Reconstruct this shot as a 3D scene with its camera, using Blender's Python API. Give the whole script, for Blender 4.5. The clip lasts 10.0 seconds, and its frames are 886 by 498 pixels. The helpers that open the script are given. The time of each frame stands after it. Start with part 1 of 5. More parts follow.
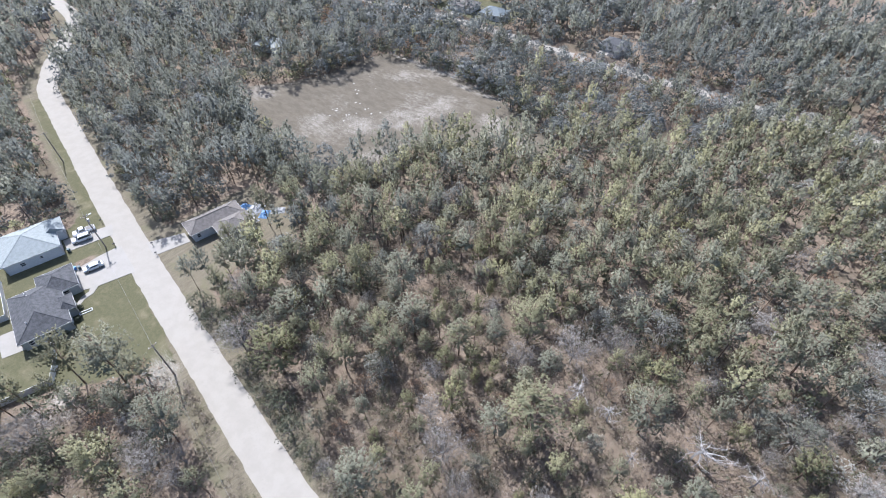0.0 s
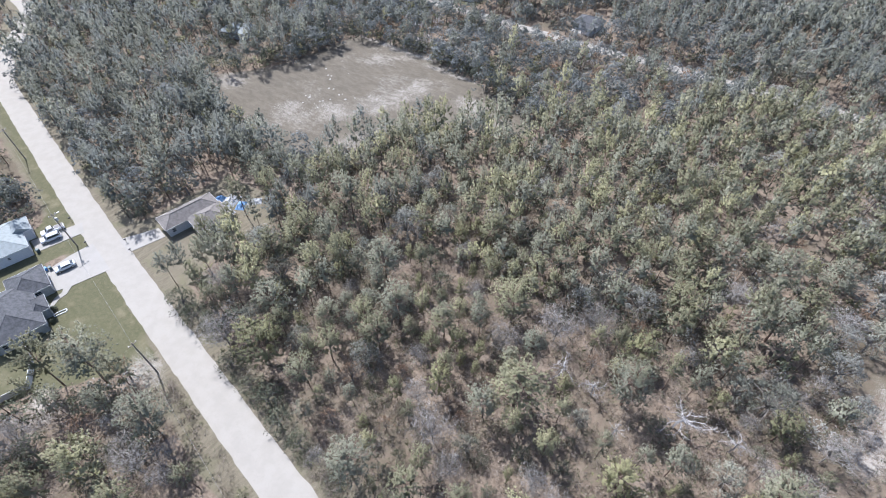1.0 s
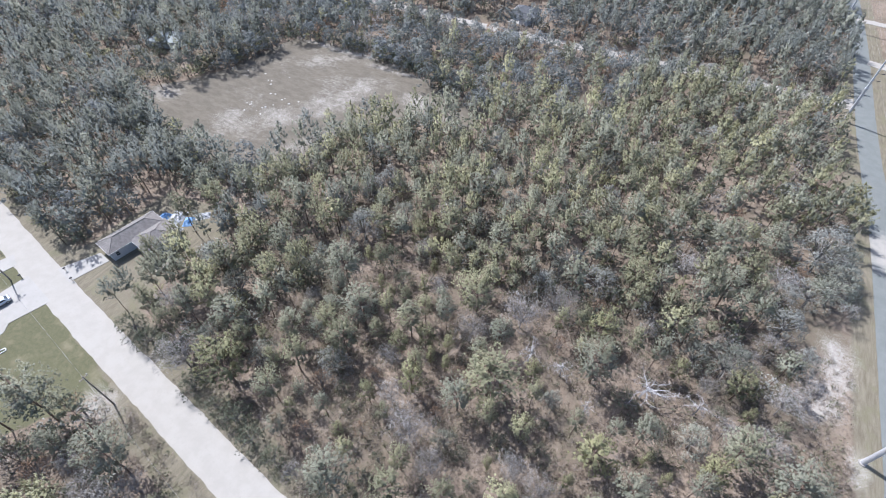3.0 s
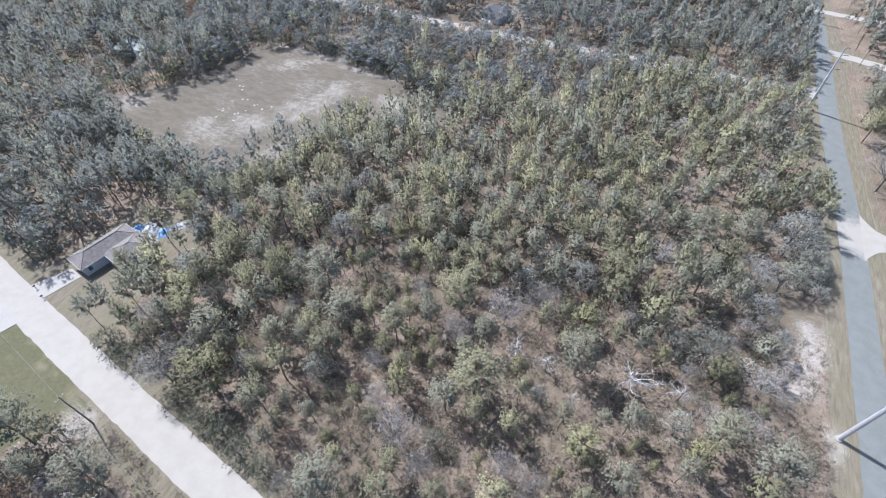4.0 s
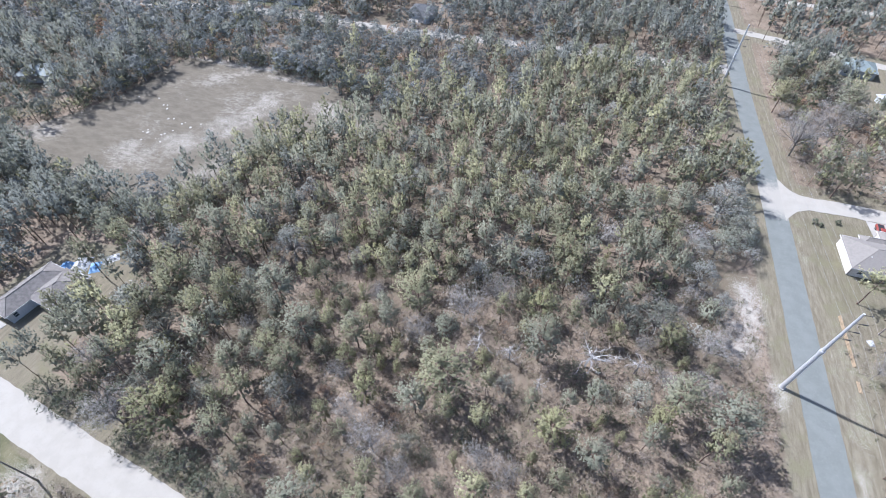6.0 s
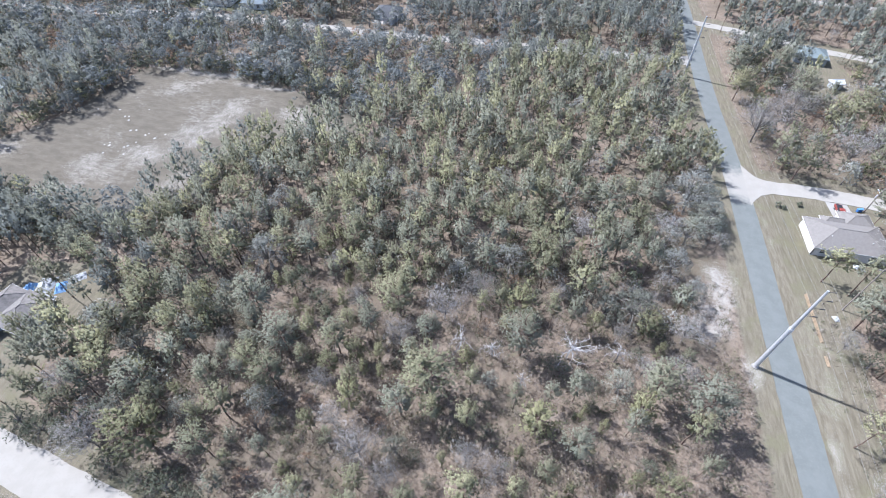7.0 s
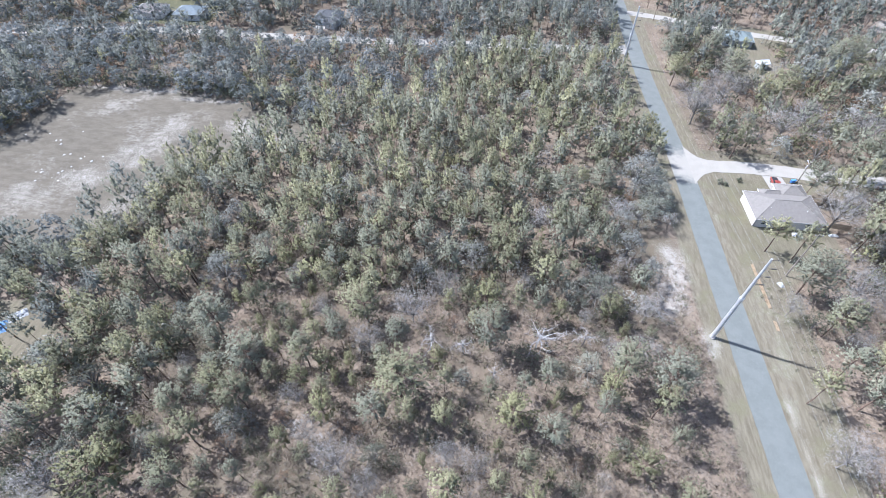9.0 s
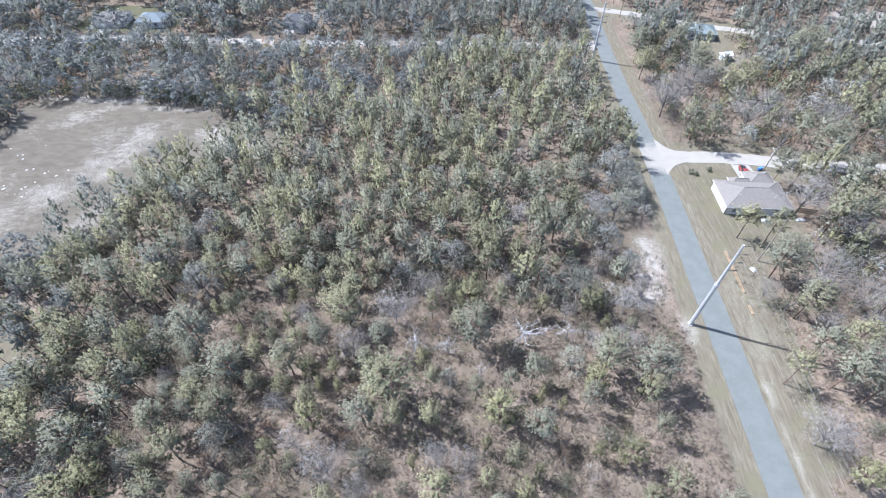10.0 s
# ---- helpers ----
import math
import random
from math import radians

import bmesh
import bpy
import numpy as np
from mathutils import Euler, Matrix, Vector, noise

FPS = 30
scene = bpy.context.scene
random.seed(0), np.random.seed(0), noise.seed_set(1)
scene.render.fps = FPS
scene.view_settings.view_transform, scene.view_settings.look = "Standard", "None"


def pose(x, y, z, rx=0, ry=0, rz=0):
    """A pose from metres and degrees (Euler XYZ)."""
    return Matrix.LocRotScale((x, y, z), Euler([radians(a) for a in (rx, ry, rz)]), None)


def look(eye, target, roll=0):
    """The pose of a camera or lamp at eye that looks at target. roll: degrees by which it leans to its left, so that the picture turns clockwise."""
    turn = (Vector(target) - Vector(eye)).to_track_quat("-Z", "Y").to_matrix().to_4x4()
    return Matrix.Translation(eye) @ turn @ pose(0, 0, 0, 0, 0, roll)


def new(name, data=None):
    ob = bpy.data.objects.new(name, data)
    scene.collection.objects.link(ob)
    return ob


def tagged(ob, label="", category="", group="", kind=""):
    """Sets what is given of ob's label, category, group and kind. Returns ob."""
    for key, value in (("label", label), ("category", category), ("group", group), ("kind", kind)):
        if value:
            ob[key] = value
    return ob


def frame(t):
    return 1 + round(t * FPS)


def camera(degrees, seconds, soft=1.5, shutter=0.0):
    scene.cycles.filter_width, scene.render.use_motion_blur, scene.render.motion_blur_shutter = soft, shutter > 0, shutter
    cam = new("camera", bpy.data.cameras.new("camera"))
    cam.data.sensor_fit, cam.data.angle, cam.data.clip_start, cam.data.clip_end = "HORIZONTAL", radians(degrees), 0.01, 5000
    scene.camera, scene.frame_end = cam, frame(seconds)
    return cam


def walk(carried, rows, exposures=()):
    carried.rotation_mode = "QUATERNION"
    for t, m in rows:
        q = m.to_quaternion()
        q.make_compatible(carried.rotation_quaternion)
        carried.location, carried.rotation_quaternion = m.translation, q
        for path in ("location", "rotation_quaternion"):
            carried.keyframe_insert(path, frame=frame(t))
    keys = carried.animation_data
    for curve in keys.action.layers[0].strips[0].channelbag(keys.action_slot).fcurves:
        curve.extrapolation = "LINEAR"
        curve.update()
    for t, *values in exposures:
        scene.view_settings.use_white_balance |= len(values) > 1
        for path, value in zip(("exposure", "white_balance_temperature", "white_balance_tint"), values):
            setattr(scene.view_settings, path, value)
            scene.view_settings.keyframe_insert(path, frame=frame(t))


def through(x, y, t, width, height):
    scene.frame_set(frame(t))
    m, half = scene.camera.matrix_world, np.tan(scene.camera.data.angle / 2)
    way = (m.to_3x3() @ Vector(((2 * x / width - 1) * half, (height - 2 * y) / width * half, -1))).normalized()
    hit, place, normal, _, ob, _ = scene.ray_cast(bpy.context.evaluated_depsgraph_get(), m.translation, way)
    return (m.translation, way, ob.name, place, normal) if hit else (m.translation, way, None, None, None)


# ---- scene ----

# ---------------------------------------------------------------- camera
cam = camera(85.72, 10.0, soft=1.0)
EYE = (0, 0, 90)
walk(cam, [
    (0.0, pose(*EYE, 44.59, 0, 39.64)), (0.5, pose(*EYE, 43.38, 0, 37.99)), (1.0, pose(*EYE, 42.73, 0, 36.41)),
    (1.5, pose(*EYE, 42.48, 0, 34.80)), (2.0, pose(*EYE, 42.40, 0, 32.95)), (2.5, pose(*EYE, 42.35, 0, 31.04)),
    (4.0, pose(*EYE, 42.34, 0, 26.00)), (4.5, pose(*EYE, 42.35, 0, 24.07)), (5.0, pose(*EYE, 42.37, 0, 21.83)),
    (5.5, pose(*EYE, 42.39, 0, 19.67)), (7.0, pose(*EYE, 42.40, 0, 13.54)), (7.5, pose(*EYE, 42.40, 0, 11.70)),
    (8.0, pose(*EYE, 42.40, 0, 10.04)), (8.5, pose(*EYE, 42.41, 0, 8.46)), (9.0, pose(*EYE, 42.47, 0, 6.84)),
    (9.5, pose(*EYE, 42.49, 0, 5.12)), (10.0, pose(*EYE, 42.51, 0, 3.33)),
], exposures=[(0.0, 1.09, 5900, 13), (4.0, 1.10, 5760, 13), (10.0, 1.32, 5600, 12)])

# ---------------------------------------------------------------- world and sun
SUN_AZ, SUN_EL = 287.0, 52.0          # compass degrees from +y, clockwise, and height
world = bpy.data.worlds.new("sky")
scene.world = world
world.use_nodes = True
wn = world.node_tree.nodes
sky = wn.new("ShaderNodeTexSky")
sky.sky_type = "NISHITA"
sky.sun_disc = False
sky.sun_elevation = radians(SUN_EL)
sky.sun_rotation = radians(SUN_AZ)
sky.dust_density = 2.0
wn["Background"].inputs["Strength"].default_value = 0.116
world.node_tree.links.new(sky.outputs[0], wn["Background"].inputs["Color"])
sun = new("sun", bpy.data.lights.new("sun", "SUN"))
sun.data.energy, sun.data.angle, sun.data.color = 4.5, radians(0.55), (1.0, 0.965, 0.92)
_a, _e = radians(SUN_AZ), radians(SUN_EL)
sun.matrix_world = look((math.sin(_a) * math.cos(_e) * 300, math.cos(_a) * math.cos(_e) * 300, math.sin(_e) * 300), (0, 0, 0))


# ---------------------------------------------------------------- materials
class Mat:
    """A small node-tree writer."""
    def __init__(self, name):
        self.m = bpy.data.materials.new(name)
        self.m.use_nodes = True
        self.t = self.m.node_tree
        self.n, self.l = self.t.nodes, self.t.links
        self.bsdf = self.n["Principled BSDF"]
        self.out = self.n["Material Output"]

    def put(self, socket, value):
        if hasattr(value, "is_linked"):
            self.l.new(value, socket)
        else:
            socket.default_value = value

    def noise(self, vec, scale, detail=4.0, rough=0.6):
        k = self.n.new("ShaderNodeTexNoise")
        k.inputs["Scale"].default_value, k.inputs["Detail"].default_value, k.inputs["Roughness"].default_value = scale, detail, rough
        self.put(k.inputs["Vector"], vec)
        return k.outputs["Fac"]

    def ramp(self, fac, lo, hi):
        k = self.n.new("ShaderNodeMapRange")
        k.interpolation_type = "SMOOTHSTEP"
        self.put(k.inputs["Value"], fac)
        k.inputs["From Min"].default_value, k.inputs["From Max"].default_value = lo, hi
        return k.outputs["Result"]

    def math(self, op, a, b=0.0):
        k = self.n.new("ShaderNodeMath")
        k.operation = op
        self.put(k.inputs[0], a)
        self.put(k.inputs[1], b)
        return k.outputs[0]

    def mix(self, fac, a, b):
        k = self.n.new("ShaderNodeMix")
        k.data_type = "RGBA"
        self.put(k.inputs["Factor"], fac)
        for s, v in ((6, a), (7, b)):
            self.put(k.inputs[s], v if hasattr(v, "is_linked") else (*v, 1.0))
        return k.outputs[2]

    def bump(self, height, strength, distance):
        k = self.n.new("ShaderNodeBump")
        k.inputs["Strength"].default_value, k.inputs["Distance"].default_value = strength, distance
        self.put(k.inputs["Height"], height)
        self.l.new(k.outputs[0], self.bsdf.inputs["Normal"])

    def where(self):
        return self.n.new("ShaderNodeNewGeometry").outputs["Position"]

    def local(self):
        return self.n.new("ShaderNodeTexCoord").outputs["Object"]

    def island(self):
        return self.n.new("ShaderNodeNewGeometry").outputs["Random Per Island"]

    def chance(self):
        return self.n.new("ShaderNodeObjectInfo").outputs["Random"]

    def attr(self, name):
        k = self.n.new("ShaderNodeAttribute")
        k.attribute_name = name
        return k.outputs["Fac"]

    def done(self, color, rough=0.9, metal=0.0, spec=0.3):
        self.put(self.bsdf.inputs["Base Color"], color if hasattr(color, "is_linked") else (*color, 1.0))
        self.put(self.bsdf.inputs["Roughness"], rough)
        self.bsdf.inputs["Metallic"].default_value = metal
        self.bsdf.inputs["Specular IOR Level"].default_value = spec
        return self.m


def plain(name, color, rough=0.6, metal=0.0, vary=0.12, scale=3.0, spec=0.4, world_space=False, bump=0.0):
    """A painted or cast surface with a fine and a broad unevenness."""
    k = Mat(name)
    v = k.where() if world_space else k.local()
    dark = tuple(c * (1 - vary * 1.6) for c in color)
    light = tuple(min(1, c * (1 + vary)) for c in color)
    f = k.math("ADD", k.math("MULTIPLY", k.noise(v, scale), 0.6), k.math("MULTIPLY", k.noise(v, scale * 9, 3), 0.4))
    if bump:
        k.bump(k.noise(v, scale * 12, 3), 0.5, bump)
    return k.done(k.mix(k.ramp(f, 0.35, 0.65), dark, light), rough, metal, spec)


def leafy(name, dark, light, dry, dry_share=0.12, through=0.3, cool=None):
    """Leaves or needles: two greens by clump, by tree and by stretch of wood, some of them dry."""
    k = Mat(name)
    w = k.where()
    tone = k.n.new("ShaderNodeAttribute")
    tone.attribute_name = "tone"
    tree = k.math("FRACT", k.math("ADD", k.chance(), tone.outputs["Fac"]))
    f = k.math("ADD", k.math("MULTIPLY", k.island(), 0.10), k.math("MULTIPLY", k.noise(w, 0.11, 2), 0.6))
    f = k.math("ADD", f, k.math("MULTIPLY", tree, 0.7))
    c = k.mix(k.ramp(f, 0.25, 1.25), dark, light)
    if cool:
        h = k.math("ADD", k.math("FRACT", k.math("MULTIPLY", tree, 7.31)), k.noise(w, 0.09, 1))
        c = k.mix(k.math("MULTIPLY", k.ramp(h, 0.85, 1.25), 0.8), c, cool)
    c = k.mix(k.ramp(k.math("ADD", k.noise(w, 0.17, 1), k.math("MULTIPLY", k.island(), 0.12)), 0.80 - dry_share, 0.86 - dry_share), c, dry)
    m = k.done(c, 0.75, 0, 0.25)
    tl = k.n.new("ShaderNodeBsdfTranslucent")
    k.l.new(c, tl.inputs["Color"])
    mx = k.n.new("ShaderNodeMixShader")
    mx.inputs[0].default_value = through
    k.l.new(k.bsdf.outputs[0], mx.inputs[1])
    k.l.new(tl.outputs[0], mx.inputs[2])
    k.l.new(mx.outputs[0], k.out.inputs["Surface"])
    return m


def ground_material():
    k = Mat("woodland_ground")
    w = k.where()
    big, mid, fine, grain = k.noise(w, 0.035, 4), k.noise(w, 0.22, 5), k.noise(w, 1.3, 5, 0.7), k.noise(w, 7.0, 4, 0.7)
    speck = k.noise(w, 5.0, 4, 0.8)
    litter = k.mix(k.ramp(fine, 0.3, 0.7), (0.076, 0.057, 0.043), (0.240, 0.190, 0.144))
    litter = k.mix(k.ramp(mid, 0.46, 0.7), litter, (0.196, 0.158, 0.124))
    litter = k.mix(k.ramp(k.math("ADD", k.math("MULTIPLY", big, 0.6), k.math("MULTIPLY", fine, 0.4)), 0.49, 0.62), litter, (0.100, 0.086, 0.060))
    mess = k.math("ADD", k.math("MULTIPLY", mid, 0.5), k.math("MULTIPLY", fine, 0.5))

    def cover(base, name, colour, push=0.9):
        f = k.ramp(k.math("ADD", k.attr(name), k.math("MULTIPLY", k.math("SUBTRACT", mess, 0.5), push)), 0.4, 0.62)
        return k.mix(f, base, colour)

    along = k.n.new("ShaderNodeMapping")
    along.inputs["Scale"].default_value = (1.0, 0.14, 1.0)
    k.put(along.inputs["Vector"], w)
    streak = k.math("ADD", k.math("MULTIPLY", k.noise(along.outputs[0], 1.6, 4, 0.6), 0.6), k.math("MULTIPLY", grain, 0.4))
    verge = k.mix(k.ramp(streak, 0.36, 0.64), (0.100, 0.088, 0.062), (0.166, 0.147, 0.108))
    verge = k.mix(k.ramp(mid, 0.5, 0.65), verge, (0.128, 0.119, 0.077))
    c = cover(litter, "verge", verge)
    c = k.mix(k.math("MULTIPLY", k.ramp(speck, 0.5, 0.66), 0.7), c, (0.070, 0.056, 0.045))
    rows = k.n.new("ShaderNodeMapping")
    rows.inputs["Rotation"].default_value = (0, 0, radians(12))
    rows.inputs["Scale"].default_value = (0.4, 1.0, 1.0)
    k.put(rows.inputs["Vector"], w)
    rows = rows.outputs[0]
    field = k.mix(k.ramp(k.noise(rows, 0.5, 5, 0.65), 0.35, 0.65), (0.088, 0.077, 0.060), (0.116, 0.102, 0.080))
    bare = k.math("ADD", k.math("MULTIPLY", k.noise(w, 0.05, 5, 0.65), 0.5), k.math("ADD", k.math("MULTIPLY", k.noise(rows, 0.8, 5, 0.8), 0.25), k.math("MULTIPLY", k.noise(w, 0.9, 5, 0.8), 0.25)))
    field = k.mix(k.ramp(bare, 0.51, 0.62), field, (0.200, 0.184, 0.160))
    c = cover(c, "field", field, 0.5)
    lawn = k.mix(k.ramp(fine, 0.3, 0.7), (0.066, 0.067, 0.036), (0.092, 0.089, 0.051))
    lawn = k.mix(k.ramp(mid, 0.48, 0.75), lawn, (0.135, 0.122, 0.078))
    c = cover(c, "lawn", lawn, 0.35)
    sand = k.mix(k.ramp(fine, 0.3, 0.7), (0.229, 0.211, 0.187), (0.343, 0.327, 0.301))
    f = k.math("ADD", k.attr("sand"), k.math("ADD", k.math("MULTIPLY", k.math("SUBTRACT", mid, 0.5), 0.7), k.math("MULTIPLY", k.math("SUBTRACT", speck, 0.5), 2.2)))
    c = k.mix(k.math("MULTIPLY", k.ramp(f, 0.44, 0.66), 0.9), c, sand)
    c = k.mix(k.math("MULTIPLY", k.ramp(grain, 0.5, 0.7), 0.22), c, (0.30, 0.275, 0.245))
    k.bump(k.math("ADD", fine, k.math("MULTIPLY", grain, 0.4)), 0.45, 0.1)
    return k.done(c, 0.95, 0, 0.15)


def road_material(name, a, b, c3, dust=None):
    """A worn road surface; dust: where pale dirt from a side road lies on it, and the dirt's colour."""
    k = Mat(name)
    w = k.where()
    c = k.mix(k.ramp(k.noise(w, 0.35, 5), 0.35, 0.65), a, b)
    c = k.mix(k.math("MULTIPLY", k.ramp(k.noise(w, 2.4, 5, 0.75), 0.5, 0.72), 0.5), c, c3)
    if dust:
        at, reach, pale = dust
        d = k.n.new("ShaderNodeVectorMath")
        d.operation = "DISTANCE"
        k.put(d.inputs[0], w)
        d.inputs[1].default_value = at
        f = k.math("ADD", k.math("DIVIDE", d.outputs["Value"], reach), k.math("MULTIPLY", k.math("SUBTRACT", k.noise(w, 0.5, 5, 0.7), 0.5), 1.3))
        c = k.mix(k.math("MULTIPLY", k.ramp(f, 1.1, 0.35), 0.9), c, pale)
    k.bump(k.noise(w, 14, 4), 0.35, 0.02)
    return k.done(c, 0.9, 0, 0.25)


M_GROUND = ground_material()
M_SANDROAD = road_material("pale_lime_rock_road", (0.249, 0.234, 0.209), (0.270, 0.255, 0.229), (0.223, 0.207, 0.184))
M_ASPHALT = road_material("worn_asphalt", (0.115, 0.124, 0.118), (0.131, 0.139, 0.134), (0.162, 0.166, 0.160), dust=((60, 124.5, 0), 9.5, (0.263, 0.247, 0.221)))
M_CONCRETE = road_material("driveway_concrete", (0.245, 0.235, 0.216), (0.267, 0.256, 0.238), (0.218, 0.207, 0.190))
M_PINE = leafy("pine_needles", (0.212, 0.214, 0.146), (0.395, 0.388, 0.240), (0.31, 0.25, 0.18), 0.05, 0.43, cool=(0.288, 0.297, 0.238))
# same pines farther off: bluish distance haze is put into the needle colour
M_HAZEPINE = leafy("hazed_pine_needles", (0.160, 0.172, 0.146), (0.305, 0.313, 0.254), (0.25, 0.21, 0.15), 0.0, 0.42, cool=(0.215, 0.232, 0.218))
M_YOUNG = leafy("young_pine_needles", (0.225, 0.226, 0.135), (0.338, 0.332, 0.190), (0.30, 0.24, 0.15), 0.0, 0.42)
M_OAK = leafy("oak_leaves", (0.159, 0.164, 0.133), (0.292, 0.299, 0.242), (0.276, 0.233, 0.180), 0.03, 0.3, cool=(0.270, 0.273, 0.252))
# dark grey-green live oak, with blue mixed into its colour for distance haze
M_HAZY_LIVEOAK = leafy("hazy_live_oak_leaves", (0.110, 0.122, 0.115), (0.220, 0.234, 0.216), (0.20, 0.17, 0.13), 0.03, 0.38, cool=(0.195, 0.21, 0.21))
M_DARKOAK = leafy("evergreen_leaves", (0.078, 0.088, 0.060), (0.170, 0.180, 0.128), (0.13, 0.125, 0.09), 0.03, 0.3)
M_BROWN = leafy("russet_leaves", (0.17, 0.115, 0.08), (0.32, 0.21, 0.14), (0.22, 0.16, 0.105), 0.0)
M_TWIG = leafy("grey_twigs", (0.19, 0.181, 0.172), (0.325, 0.313, 0.298), (0.28, 0.22, 0.17), 0.10, 0.2)
M_PALEWOOD = plain("bleached_dead_wood", (0.36, 0.35, 0.345), 0.9, 0, 0.3, 1.5, 0.1)
M_BRUSH = leafy("dry_brush", (0.145, 0.120, 0.102), (0.275, 0.240, 0.212), (0.20, 0.15, 0.11), 0.12, 0.1)
M_SCRUB = leafy("dry_scrub", (0.11, 0.095, 0.07), (0.23, 0.19, 0.15), (0.10, 0.11, 0.055), 0.25, 0.1)
M_BARK = plain("pine_bark", (0.17, 0.125, 0.10), 0.95, 0, 0.3, 1.5, 0.1, bump=0.03)
M_GREYBARK = plain("weathered_grey_wood", (0.21, 0.195, 0.18), 0.9, 0, 0.25, 1.5, 0.1, bump=0.02)

# ---------------------------------------------------------------- mesh helpers


def mesh_of(name, verts, faces, mats, mat_index=None, normals=None):
    me = bpy.data.meshes.new(name)
    verts, faces = np.asarray(verts, np.float32), np.asarray(faces, np.int32)
    n, k = faces.shape
    me.vertices.add(len(verts))
    me.vertices.foreach_set("co", verts.ravel())
    me.loops.add(n * k)
    me.loops.foreach_set("vertex_index", faces.ravel())
    me.polygons.add(n)
    me.polygons.foreach_set("loop_start", np.arange(0, n * k, k, dtype=np.int32))
    me.polygons.foreach_set("loop_total", np.full(n, k, np.int32))
    for m in mats:
        me.materials.append(m)
    if mat_index is not None:
        me.polygons.foreach_set("material_index", np.asarray(mat_index, np.int32))
    me.polygons.foreach_set("use_smooth", np.full(n, normals is not None))
    me.update()
    me.validate()
    if normals is not None:
        a = me.attributes.new("custom_normal", "FLOAT_VECTOR", "POINT")
        a.data.foreach_set("vector", np.asarray(normals, np.float32).ravel())
    return me


def part(name, bm, material, parent, label=""):
    """Link a bmesh as one mesh object under a thing or a part."""
    me = bpy.data.meshes.new(name)
    bm.to_mesh(me)
    bm.free()
    me.materials.append(material)
    ob = new(name, me)
    ob.parent = parent
    if label:
        tagged(ob, label)
    return ob


def thing(name, m, label, category, group="", kind=""):
    ob = new(name)
    ob.matrix_world = m
    ob.empty_display_size = 0.5
    return tagged(ob, label, category, group, kind)


def add_box(bm, x0, y0, z0, x1, y1, z1, bevel=0.0):
    r = bmesh.ops.create_cube(bm, size=1.0, matrix=Matrix.Translation(((x0 + x1) / 2, (y0 + y1) / 2, (z0 + z1) / 2)) @ Matrix.Diagonal((x1 - x0, y1 - y0, z1 - z0, 1)))
    if bevel:
        es = list({e for v in r["verts"] for e in v.link_edges})
        bmesh.ops.bevel(bm, geom=es, offset=bevel, segments=1, affect="EDGES")


def box(*a, bevel=0.0):
    bm = bmesh.new()
    add_box(bm, *a, bevel=bevel)
    return bm


def add_tube(bm, p, q, r0, r1, sides=8):
    p, q = Vector(p), Vector(q)
    d = q - p
    m = Matrix.Translation((p + q) / 2) @ d.to_track_quat("Z", "Y").to_matrix().to_4x4()
    bmesh.ops.create_cone(bm, cap_ends=True, segments=sides, radius1=r0, radius2=r1, depth=d.length, matrix=m)


def tube(*a, sides=8):
    bm = bmesh.new()
    add_tube(bm, *a, sides=sides)
    return bm


def add_prism(bm, outline, z0, z1):
    """A flat plate with a given outline."""
    lo = [bm.verts.new((x, y, z0)) for x, y in outline]
    hi = [bm.verts.new((x, y, z1)) for x, y in outline]
    n = len(outline)
    bm.faces.new(hi)
    bm.faces.new(lo[::-1])
    for i in range(n):
        bm.faces.new((lo[i], lo[(i + 1) % n], hi[(i + 1) % n], hi[i]))
    bmesh.ops.recalc_face_normals(bm, faces=bm.faces)


# ---------------------------------------------------------------- plan
FIELD = [(-180, 82), (-166, 100), (-159, 114), (-157, 133), (-154, 147), (-142, 150), (-122, 149), (-97, 145), (-82, 141), (-60, 133), (-57, 119), (-76, 116), (-84, 108), (-95, 94), (-100, 73), (-118, 66), (-136, 70), (-160, 76)]
LAWN_C = [(-112.5, 12), (-79.5, 6.2), (-81, 1), (-92, -14), (-97, -23), (-112, -30), (-140, -24), (-132, 5), (-120, 3)]
LAWN_D = [(-136, 17), (-124, 15), (-124, 12), (-133, -11), (-148, -9), (-146, 3), (-141, 8), (-148, 18)]
LOT_CD = [(-112, 12), (-124, 16), (-141, 18), (-142, 8), (-148, 2), (-148, -14), (-138, -28), (-110, -28)]
LOT_B = [(61, 122), (96, 121), (96, 98), (84, 85), (62, 84)]
LAWN_B = [(61.5, 117), (64, 121), (75, 122.5), (92, 121), (93, 100), (88, 88), (76, 82), (66, 86), (62, 96)]
LOT_A = [(-121, 20.5), (-113, 19), (-97, 17), (-91, 22), (-94, 38), (-90, 48), (-100, 56), (-120, 52), (-121, 31)]
LOT_F = [(-178, 203), (-132, 203), (-132, 232), (-176, 232)]
LOT_I = [(-228, 216), (-206, 216), (-206, 236), (-226, 238)]
CLEAR_E = [(160, 234), (176, 225), (186, 217), (204, 226), (196, 246), (170, 246)]
LOT_H = [(-92, 205), (-68, 205), (-66, 228), (-90, 228)]
LOT_E = [(86, 178), (113, 178), (110, 232), (88, 230)]
CLEAR_W = [(-184, 82), (-170, 104), (-182, 112), (-196, 92)]
DIRT = [(70, -9.1), (20, -3.6), (-39, 4.3), (-75, 9.6), (-113, 15.4), (-153, 22.2), (-207, 31.8), (-232, 36.5), (-243, 41), (-256, 47), (-272, 57), (-300, 74), (-345, 80), (-420, 84)]
